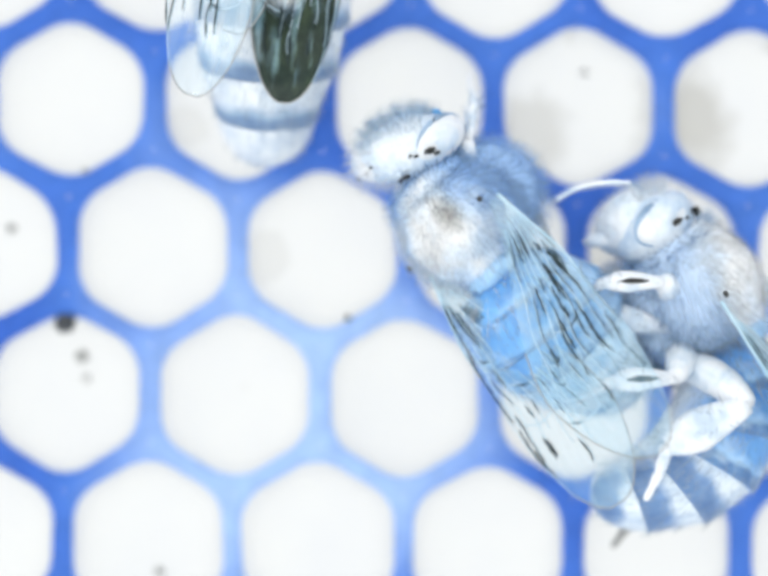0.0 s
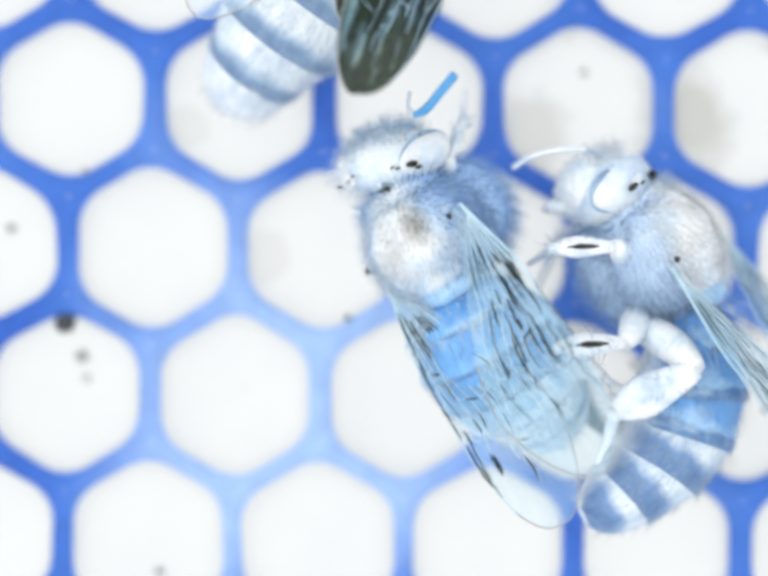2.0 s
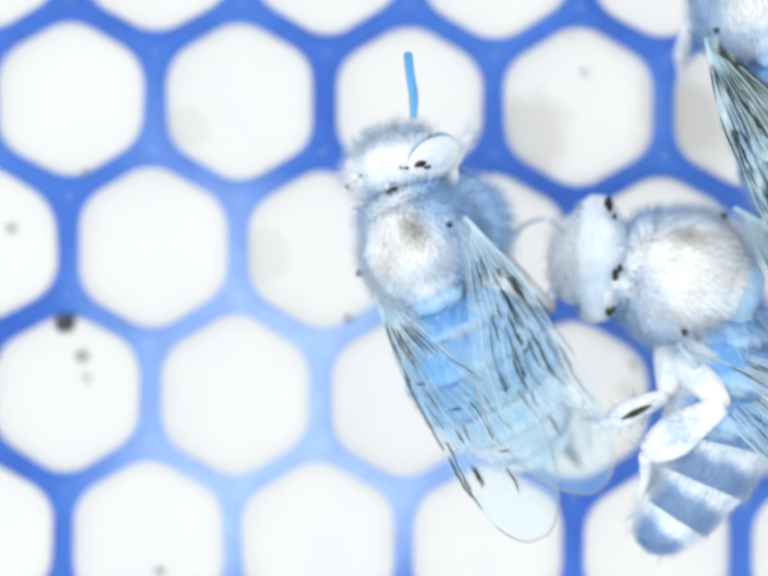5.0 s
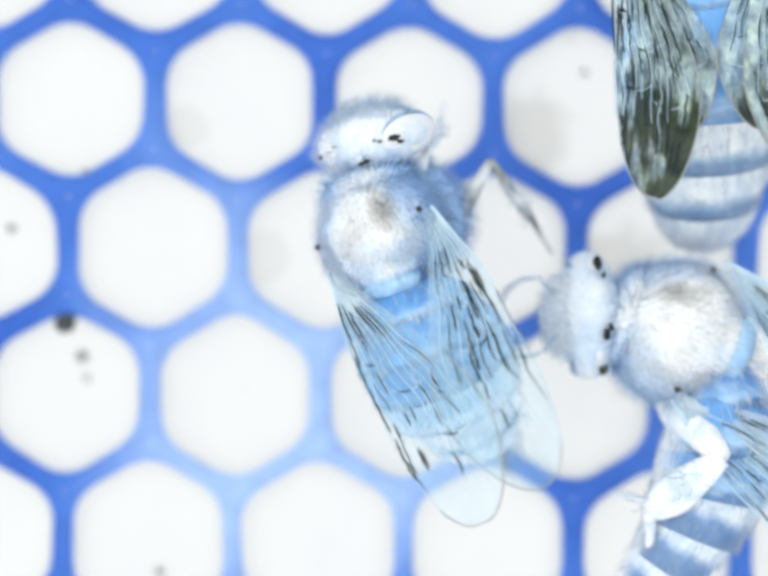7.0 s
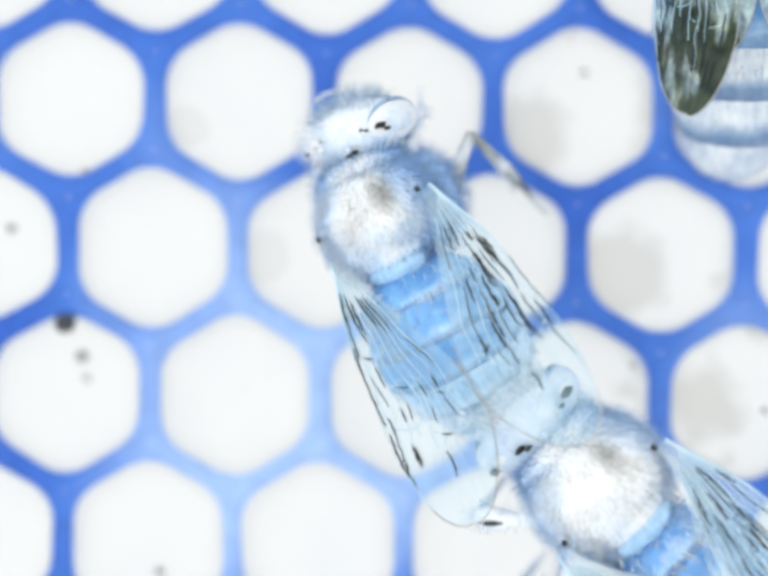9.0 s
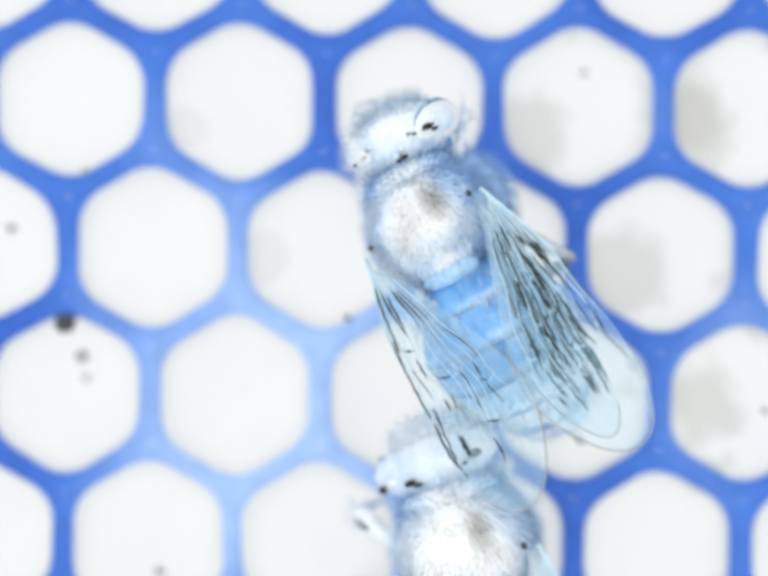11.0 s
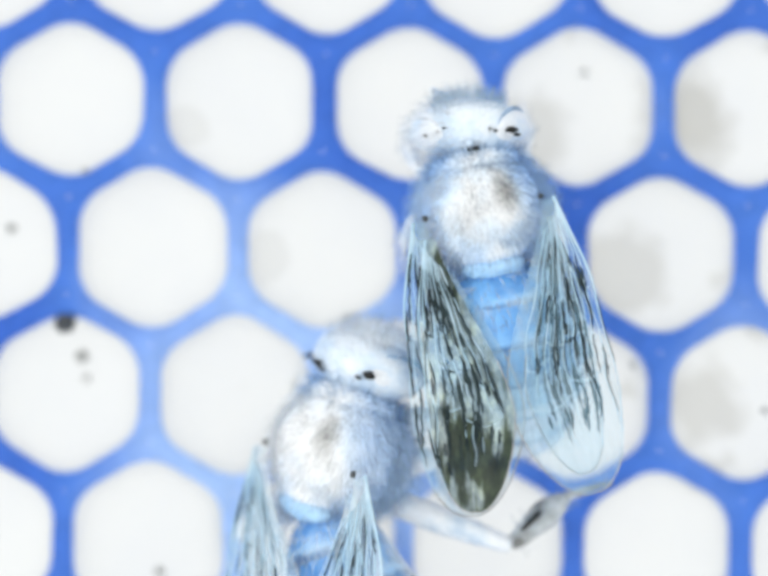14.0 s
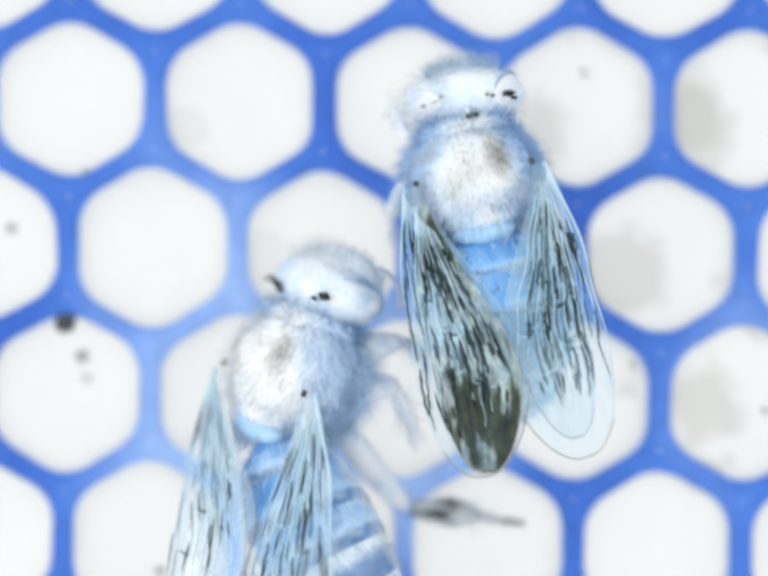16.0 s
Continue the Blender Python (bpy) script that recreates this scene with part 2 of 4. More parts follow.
M["collarhair"] = hair("blue_collar_hair", (0.28, 0.46, 0.72, 1), (0.48, 0.63, 0.82, 1), 0.35, (0.60, 0.71, 0.84, 1))
M["fringe"] = chitin("fringe_hair", [(0.34, (0.42, 0.56, 0.72, 1)), (0.6, (0.68, 0.75, 0.80, 1))], 700, 0.6, alpha=0.5)
M["facehair"] = hair("face_hair", (0.42, 0.56, 0.70, 1), (0.66, 0.76, 0.84, 1), 0.35)
M["cheekhair"] = hair("pale_cheek_hair", (0.74, 0.79, 0.84, 1), (0.84, 0.86, 0.88, 1), 0.35, (0.86, 0.87, 0.88, 1))
M["wing"] = membrane("clear_wing_film", (0.42, 0.64, 0.80, 1), (0.70, 0.77, 0.79, 1), 0.22, 0.45)
M["duskwing"] = membrane("dusky_wing_film", (0.30, 0.55, 0.70, 1), (0.46, 0.60, 0.66, 1), 0.20, 0.36, (0.40, 0.62))
# the dark films put the wings' inverted sky reflection into the colour
M["sheenwing"] = membrane("sheen_tip_wing_film", (0.38, 0.58, 0.74, 1), (0.055, 0.06, 0.05, 1), 0.24, 0.76, (0.46, 0.68), 0.155)
M["blackwing"] = membrane("black_green_sheen_film", (0.22, 0.38, 0.44, 1), (0.018, 0.030, 0.020, 1), 0.6, 0.96, (0.34, 0.51), 0.08, 0.5, 0.12)
M["olivewing"] = membrane("olive_sheen_film", (0.50, 0.64, 0.68, 1), (0.022, 0.034, 0.020, 1), 0.42, 0.96, (0.45, 0.62), 0.17, 0.7, 0.2)
M["vein"] = chitin("pale_vein", [(0.3, (0.36, 0.56, 0.68, 1)), (0.7, (0.58, 0.70, 0.76, 1))], 900)
M["blackline"] = chitin("black_line", [(0.3, (0.010, 0.016, 0.018, 1)), (0.7, (0.04, 0.06, 0.06, 1))], 900, 0.6, spec=0.08)


# ---- mesh helpers ----
def part(name, bm, material, parent=None, label="", smooth=True):
    """Links a bmesh, drawn in millimetres, as one mesh object."""
    for v in bm.verts:
        v.co *= MM
    me = bpy.data.meshes.new(name)
    if smooth:
        for f in bm.faces:
            f.smooth = True
    bm.to_mesh(me)
    bm.free()
    for m in material if isinstance(material, (list, tuple)) else [material]:
        me.materials.append(m)
    ob = new(name, me)
    if parent is not None:
        ob.parent = parent
    if label:
        ob["label"] = label
    return ob


def tube(bm, pts, radii, n=7, flat=1.0):
    """A closed tapered tube through the points; flat squeezes it in height."""
    rings = []
    pts = [Vector(p) for p in pts]
    for i, p in enumerate(pts):
        d = (pts[min(i + 1, len(pts) - 1)] - pts[max(i - 1, 0)]).normalized()
        side = d.cross(Vector((0, 0, 1)))
        side = side.normalized() if side.length > 1e-4 else Vector((1, 0, 0))
        up = side.cross(d).normalized()
        rings.append([bm.verts.new(p + radii[i] * (math.cos(2 * math.pi * k / n) * side + flat * math.sin(2 * math.pi * k / n) * up)) for k in range(n)])
    for a, b in zip(rings, rings[1:]):
        for k in range(n):
            bm.faces.new((a[k], a[(k + 1) % n], b[(k + 1) % n], b[k]))
    bm.faces.new(rings[0][::-1])
    bm.faces.new(rings[-1])


def curve_pts(pts, steps=4):
    """Catmull-Rom points through pts."""
    pts = [Vector(p) for p in pts]
    out = []
    for i in range(len(pts) - 1):
        p0, p1, p2, p3 = pts[max(i - 1, 0)], pts[i], pts[i + 1], pts[min(i + 2, len(pts) - 1)]
        for k in range(steps):
            t = k / steps
            out.append(0.5 * (2 * p1 + (p2 - p0) * t + (2 * p0 - 5 * p1 + 4 * p2 - p3) * t * t + (3 * p1 - p0 - 3 * p2 + p3) * t ** 3))
    return out + [pts[-1]]


def lerp_list(values, n):
    return [float(np.interp(i / (n - 1) * (len(values) - 1), range(len(values)), values)) for i in range(n)]


def ball(bm, centre, radii, rough=0.0, seed=0.0, seg=24, rings=16, shape=None):
    """An uneven ellipsoid."""
    made = bmesh.ops.create_uvsphere(bm, u_segments=seg, v_segments=rings, radius=1.0)["verts"]
    for v in made:
        d = v.co.normalized()
        k = 1 + rough * noise.noise(d * 2.2 + Vector((seed, seed, 0)))
        co = Vector((d.x * radii[0], d.y * radii[1], d.z * radii[2])) * k
        if shape:
            co = shape(co)
        v.co = co + Vector(centre)
    return made


def fur(count, centre, radii, length, seed, lean=(0, -0.35, 0), keep=None, thick=0.022, short=None):
    """Fine tapering hairs standing on an ellipsoid."""
    rnd = random.Random(seed)
    bm = bmesh.new()
    c = Vector(centre)
    for _ in range(count):
        d = Vector((rnd.gauss(0, 1), rnd.gauss(0, 1), rnd.gauss(0, 1))).normalized()
        if keep and not keep(d):
            continue
        p = c + Vector((d.x * radii[0], d.y * radii[1], d.z * radii[2])) * 0.97
        way = (d + Vector(lean) + 0.45 * Vector((rnd.uniform(-1, 1), rnd.uniform(-1, 1), rnd.uniform(-1, 1)))).normalized()
        side = way.orthogonal().normalized()
        other = way.cross(side)
        size = length * rnd.uniform(0.5, 1.15) * (short(d) if short else 1)
        mid = p + way * size * 0.55
        tip = p + way * size + Vector(lean) * size * 0.3
        r = thick * rnd.uniform(0.7, 1.3)
        base = [bm.verts.new(p + r * (math.cos(a) * side + math.sin(a) * other)) for a in (0, 2.09, 4.19)]
        belt = [bm.verts.new(mid + 0.7 * r * (math.cos(a) * side + math.sin(a) * other)) for a in (0, 2.09, 4.19)]
        top = bm.verts.new(tip)
        for k in range(3):
            bm.faces.new((base[k], base[(k + 1) % 3], belt[(k + 1) % 3], belt[k]))
            bm.faces.new((belt[k], belt[(k + 1) % 3], top))
    return bm


# ---- the honeycomb ----
PITCH, TURN = 5.40, radians(-0.85)
ROW = PITCH * math.sqrt(3) / 2
HEX0 = (-4.60, 5.935)
DEPTH = 1.5


def cell_at(row, col):
    x = (col + 0.5 * (row % 2)) * PITCH
    y = -row * ROW
    c, s = math.cos(TURN), math.sin(TURN)
    return HEX0[0] + c * x - s * y, HEX0[1] + s * x + c * y


def hex_loop(apothem, rounding, per=6):
    """A pointy-topped hexagon with rounded corners."""
    out = []
    inner = apothem - rounding
    corner = inner / math.cos(math.pi / 6)
    for k in range(6):
        a = math.pi / 2 + k * math.pi / 3
        for j in range(per + 1):
            b = a + math.pi / 3 * (j / per - 0.5)
            out.append((corner * math.cos(a) + rounding * math.cos(b), corner * math.sin(a) + rounding * math.sin(b)))
    return out


def cell_mesh(name, seed, x0, y0):
    """One open cell: blue rounded rim on top, white wall and slightly dished floor."""
    rnd = random.Random(seed)
    bm = bmesh.new()
    half = PITCH / 2
    wob = Vector((rnd.uniform(0, 50), rnd.uniform(0, 50), 0))
    fat = rnd.uniform(-0.03, 0.04) + 0.015 - 0.11 * math.exp(-((x0 + 3.5) ** 2 + (y0 + 6.5) ** 2) / 40)
    prof = [(half, 0.0, 0.0), (half - 0.10, 0.0, 0.25), (half - 0.19 - fat, -0.02, 0.8), (half - 0.265 - fat, -0.06, 1.2), (half - 0.31 - fat, -0.12, 1.35), (half - 0.36 - fat, -0.22, 1.45), (half - 0.43, -0.42, 1.5),
            (half - 0.56, -0.62, 1.5), (half - 0.86, -0.80, 1.5), (half - 1.35, -0.93, 1.3), (half - 1.9, -1.00, 0.7)]
    rings = []
    for i, (ap, z, rd) in enumerate(prof):
        ring = []
        for x, y in hex_loop(ap, min(rd, ap * 0.7)):
            k = 1.0 if i == 0 else 1 + 0.03 * noise.noise(Vector((x, y, 0)) * 0.5 + wob)
            ring.append(bm.verts.new((x * k, y * k, z)))
        rings.append(ring)
    n = len(rings[0])
    for i, (a, b) in enumerate(zip(rings, rings[1:])):
        for k in range(n):
            f = bm.faces.new((a[k], a[(k + 1) % n], b[(k + 1) % n], b[k]))
            f.material_index = 0 if i < 4 else 2 if i < 5 else 1
    mid = bm.verts.new((0, 0, -1.03))
    for k in range(n):
        bm.faces.new((rings[-1][k], rings[-1][(k + 1) % n], mid)).material_index = 1
    bmesh.ops.recalc_face_normals(bm, faces=bm.faces)
    for v in bm.verts:
        v.co *= MM
    me = bpy.data.meshes.new(name)
    for f in bm.faces:
        f.smooth = True
        if f.normal.z < -0.5:
            f.normal_flip()
    bm.to_mesh(me)
    bm.free()
    me.materials.append(M["blue"])
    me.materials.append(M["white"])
    me.materials.append(M["paleblue_wax"])
    return me


def build_comb():
    comb = tagged(new("honeycomb"), "pale white honeycomb of open hexagonal cells with blue wax rims", "honeycomb", kind="structure")
    for row in range(-6, 9):
        for col in range(-6, 8):
            x, y = cell_at(row, col)
            ob = new("cell", cell_mesh("cell", row * 31 + col, x, y))
            ob.parent = comb
            ob.location = (x * MM, y * MM, 0)
    return comb


build_comb()


def crumb(x, y, z, r, mat, label):
    bm = bmesh.new()
    ball(bm, (0, 0, 0), (r, r * 0.92, r * 0.8), 0.3, x, 14, 10)
    ob = part("crumb", bm, mat)
    ob.location = (x * MM, y * MM, z * MM)
    return tagged(ob, label, "crumb", "crumbs on the comb")


crumb(-10.14, -1.12, -0.05, 0.34, M["crumb"], "round black crumb stuck on a cell rim")
crumb(-9.72, -2.20, -0.91, 0.21, M["grey"], "small grey crumb on a cell floor")
crumb(-9.58, -2.90, -0.94, 0.15, M["white"], "tiny pale crumb on a cell floor")
crumb(-12.0, 1.92, -0.91, 0.16, M["grey"], "small grey crumb on a cell floor")
crumb(6.45, 6.95, -0.91, 0.14, M["white"], "tiny pale crumb on a cell floor")
crumb(-9.50, 3.72, -0.02, 0.10, M["grey"], "small grey crumb stuck on a cell rim")
crumb(-1.15, -0.95, -0.02, 0.10, M["fleck"], "small dark crumb stuck on a cell rim")


crumb(-7.2, -9.10, -0.70, 0.16, M["grey"], "small grey crumb in a cell")
crumb(8.03, -2.45, -0.64, 0.13, M["grey"], "small grey crumb in a cell")
crumb(12.1, -3.9, -0.02, 0.09, M["fleck"], "small dark crumb stuck on a cell rim")


# ---- the bees ----
SEGS = 6


def abdomen(root, mats, seed, width=1.0, length=1.0, belly=False):
    """Six overlapping rings, built straight; the first carries the others. Returns it, the rings and the joints between them."""
    radii = [0.9, 1.75, 2.1, 2.08, 1.85, 1.4, 0.75]
    rings_made, joints = [], []
    n = 30
    for i in range(SEGS):
        step = 1.12 * length * (1 if i else 0.9)
        bm = bmesh.new()
        loops = []
        for j in range(10):
            t = j / 9 * 1.26 - (0.05 if i else 0)
            r0, r1 = radii[i], radii[min(i + 1, SEGS)]
            r = (r0 + (r1 - r0) * min(t, 1)) * (0.985 + 0.055 * min(t, 1.1)) * width
            if i == SEGS - 1:
                r = radii[i] * math.sqrt(max(0.02, 1 - (max(t, 0) / 1.27) ** 2)) * width
            if i == 0:
                r = (radii[0] + (radii[1] - radii[0]) * math.sin(max(0, min(t, 1)) * math.pi / 2)) * width
            if j == 9 and i < SEGS - 1:
                r *= 0.95
            ring = []
            for k in range(n):
                th = 2 * math.pi * k / n
                wobble = 1 + 0.03 * noise.noise(Vector((math.cos(th), math.sin(th), i * 2 + t + seed)) * 1.7)
                ring.append(bm.verts.new(r * wobble * (math.cos(th) * Vector((1, 0, 0)) + 0.82 * math.sin(th) * Vector((0, 0, 1))) + Vector((0, -step * t, 0))))
            loops.append(ring)
        uv = bm.loops.layers.uv.new("UVMap")
        for j, (a, b) in enumerate(zip(loops, loops[1:])):
            for k in range(n):
                f = bm.faces.new((a[k], b[k], b[(k + 1) % n], a[(k + 1) % n]))
                for lp, q in zip(f.loops, ((k, j), (k, j + 1), (k + 1, j + 1), (k + 1, j))):
                    lp[uv].uv = (q[0] / n, q[1] / 9)
        bm.faces.new(loops[0])
        bm.faces.new(loops[-1][::-1])
        bmesh.ops.recalc_face_normals(bm, faces=bm.faces)
        # a fringe of short hairs, denser towards the rear edge
        rnd = random.Random(seed * 17 + i)
        for _ in range(420 if i < SEGS - 1 else 160):
            th, t = 2 * math.pi * rnd.random(), rnd.random() ** 0.6 * 1.15
            r = (radii[i] + (radii[i + 1] - radii[i]) * min(t, 1)) * 1.02 * width
            if i == 0:
                r = (radii[0] + (radii[1] - radii[0]) * math.sin(min(t, 1) * math.pi / 2)) * width
            if i == SEGS - 1:
                r = radii[i] * math.sqrt(max(0.02, 1 - (t / 1.27) ** 2)) * width
            out = Vector((math.cos(th), 0, 0.82 * math.sin(th)))
            foot = out * r + Vector((0, -step * t, 0))
            tip = foot + (out * rnd.uniform(0.12, 0.4) + Vector((rnd.uniform(-0.25, 0.25), -1, 0))) * rnd.uniform(0.2, 0.42)
            side = (tip - foot).cross(out).normalized() * 0.011
            a, b, c, d = bm.verts.new(foot + side), bm.verts.new(foot - side), bm.verts.new(foot + out * 0.016), bm.verts.new(tip)
            for f in (bm.faces.new((a, c, d)), bm.faces.new((c, b, d)), bm.faces.new((b, a, d))):
                f.material_index = 1
        ring_ob = part("abdomen_ring" if rings_made else "abdomen", bm, (mats[i], M["fringe"]), rings_made[0] if rings_made else root, ("blue" if mats[i] == M["blueband"] else "pale") + " abdomen ring with a darker rear band")
        rings_made.append(ring_ob)
        joints.append((step * MM, 0.45 * radii[i + 1] * width * MM))
        if belly and i < 5:
            bm = bmesh.new()
            ball(bm, (0, -step * 0.55, -0.84 * (radii[i] + radii[i + 1]) / 2 * width), ((0.10, 0.17, 0.24, 0.17, 0.10)[i], 0.78 if i < 4 else 0.26, 0.15), 0.35, seed + i, 14, 10)
            mark = part("belly_mark", bm, M["blackline"], rings_made[0], "black mark along the belly")
            if i:
                mark.matrix_basis = curled(joints, 3, 0)[i - 1]
    first = rings_made[0]
    first.location = Vector((0, -1.75, -0.25)) * MM
    bm = fur(420, (0, -0.85, 0.2), (1.75 * width, 1.0, 1.35), 0.55, seed + 7, (0, -0.8, 0), lambda d: d.z > -0.2)
    part("abdomen_fur", bm, M["hair"], first, "short pale hairs on the front of the abdomen")["kind"] = "stuff"
    return first, rings_made, joints


def curled(joints, curl, swing):
    """The poses of the rings after the first, each bent on the one before: curl towards the belly, swing to the side."""
    m, out = Matrix.Identity(4), []
    for step, lift in joints[:-1]:
        m = m @ Matrix.Translation((0, -step, lift)) @ pose(0, 0, 0, curl, 0, swing) @ Matrix.Translation((0, 0, -lift))
        out.append(m.copy())
    return out


def wing_shape(length, width, side):
    """Maps (u along, v across) of a wing to millimetres, hinge at the origin, pointing back."""
    def half(u):
        h = width / 2 * (0.12 + 0.88 * math.sin(math.pi / 2 * min(1, u / 0.64)) ** 1.25)
        return h * (math.sqrt(max(0.0, 1 - ((u - 0.64) / 0.36) ** 1.85)) if u > 0.64 else 1)

    def at(u, v):
        mid = 0.35 - half(min(u, 0.64)) + 0.25 * math.sin(math.pi * min(u, 0.64) / 0.64)
        x = mid + half(u) * (1 - 2 * v)
        z = 0.10 * math.sin(v * 9 + 0.6) * min(1, 3 * u) * (1 - 0.6 * u) - 0.25 * v * u
        return Vector((side * x, -u * length, z))
    return at


def wing(root, name, base, length, width, side, mat, yaw, tilt, droop, seed, dark=0.5, label="", lush=0, reach=0.6, outer=None, edge_lines=0, bold=1.0):
    at = wing_shape(length, width, side)
    bm = bmesh.new()
    nu, nv = 36, 10
    grid = [[bm.verts.new(at(math.sin(math.pi / 2 * i / nu) * 0.999, j / nv)) for j in range(nv + 1)] for i in range(nu + 1)]
    for i in range(nu):
        for j in range(nv):
            bm.faces.new((grid[i][j], grid[i][j + 1], grid[i + 1][j + 1], grid[i + 1][j]))
    ob = part(name, bm, mat, root, label)
    ob.matrix_local = Matrix.Translation(Vector(base) * MM) @ pose(0, 0, 0, droop, tilt, yaw)
    rnd = random.Random(seed)
    lines = [(0.0, 0.0, 0.92, 0.0), (0.03, 0.10, 0.80, 0.06), (0.05, 0.25, 0.72, 0.22), (0.06, 0.42, 0.74, 0.42), (0.08, 0.60, 0.78, 0.62), (0.10, 0.80, 0.66, 0.84), (0.45, 0.5, 0.83, 0.52), (0.04, 0.16, 0.62, 0.13), (0.06, 0.33, 0.66, 0.31), (0.07, 0.52, 0.70, 0.53), (0.09, 0.70, 0.64, 0.73)]
    for q, (u0, v0, u1, v1) in enumerate(lines):
        pts = [at(u0 + (u1 - u0) * k / 20, v0 + (v1 - v0) * k / 20 + 0.02 * math.sin(k * 0.8 + q)) + Vector((0, 0, 0.03)) for k in range(21)]
        bm = bmesh.new()
        tube(bm, pts, lerp_list([0.06 if q == 0 else 0.026 if q < 7 else 0.016, 0.02 if q < 7 else 0.013, 0.012], 21), 5)
        part("vein", bm, M["vein"], ob)
        # broken black streaks along the vein stand for reflections on the wing
        k = 2
        while k < 18:
            run = rnd.randint(2, 5)
            if rnd.random() < dark:
                sub = [p + Vector((side * 0.04, 0, 0.035)) for p in pts[k:min(k + run, 20) + 1]]
                if len(sub) > 2:
                    w = rnd.uniform(0.016, 0.042)
                    bm = bmesh.new()
                    tube(bm, sub, lerp_list([0.012, w, w * 0.8, 0.012], len(sub)), 5, 0.5)
                    part("dark_glint", bm, M["blackline"], ob)
            k += run + rnd.randint(0, 2)
    for u, v0, v1 in ((0.33, 0.06, 0.42), (0.46, 0.22, 0.62), (0.60, 0.06, 0.42), (0.66, 0.42, 0.84), (0.52, 0.62, 0.84)):
        pts = [at(u + 0.03 * math.sin(3 * k / 6), v0 + (v1 - v0) * k / 6) + Vector((0, 0, 0.03)) for k in range(7)]
        bm = bmesh.new()
        tube(bm, pts, [0.015] * 7, 4)
        part("vein", bm, M["vein"], ob)
        if rnd.random() < dark:
            bm = bmesh.new()
            tube(bm, [p + Vector((0, 0, 0.03)) for p in pts[1:4]], [0.01, 0.035, 0.01], 5, 0.6)
            part("dark_glint", bm, M["blackline"], ob)
    # further reflections, modelled as flat black streaks
    for made in range(lush + edge_lines):
        u0, v0, u1, v1 = rnd.choice(lines[:3] if made >= lush else lines[1:] if outer is None else lines[:outer])
        a = rnd.uniform(0.14, reach) if made < lush else rnd.uniform(0.5, 0.8)
        run, w, off = rnd.uniform(0.04, 0.15), rnd.uniform(0.014, 0.05) * bold, rnd.uniform(-0.035, 0.035)
        pts = []
        for k in range(9):
            u = a + run * k / 8
            share = max(0.0, min(1.0, (u - u0) / (u1 - u0)))
            pts.append(at(min(u, 0.97), min(0.97, max(0.02, v0 + (v1 - v0) * share + off))) + Vector((0.02 * math.sin(k * 1.9 + a * 40), 0, 0.05)))
        bm = bmesh.new()
        tube(bm, pts, [0.010 + w * math.sin(math.pi * k / 8) ** 0.7 * (0.65 + 0.5 * noise.noise(Vector((a * 60, off * 90, k * 0.9)))) for k in range(9)], 6, 0.35)
        part("dark_glint", bm, M["blackline"], ob)
    # the thin rim round the rounded tip and the rear edge
    bm = bmesh.new()
    edge = [at(0.9 + 0.098 * math.sin(k * math.pi / 20), 0) for k in range(11)] + [at(0.45 + 0.548 * math.cos(k * math.pi / 48), 1) for k in range(1, 25)]
    tube(bm, edge, [0.022] * len(edge), 5)
    part("rim", bm, M["grey"], ob, "thin grey wing edge")
    return ob


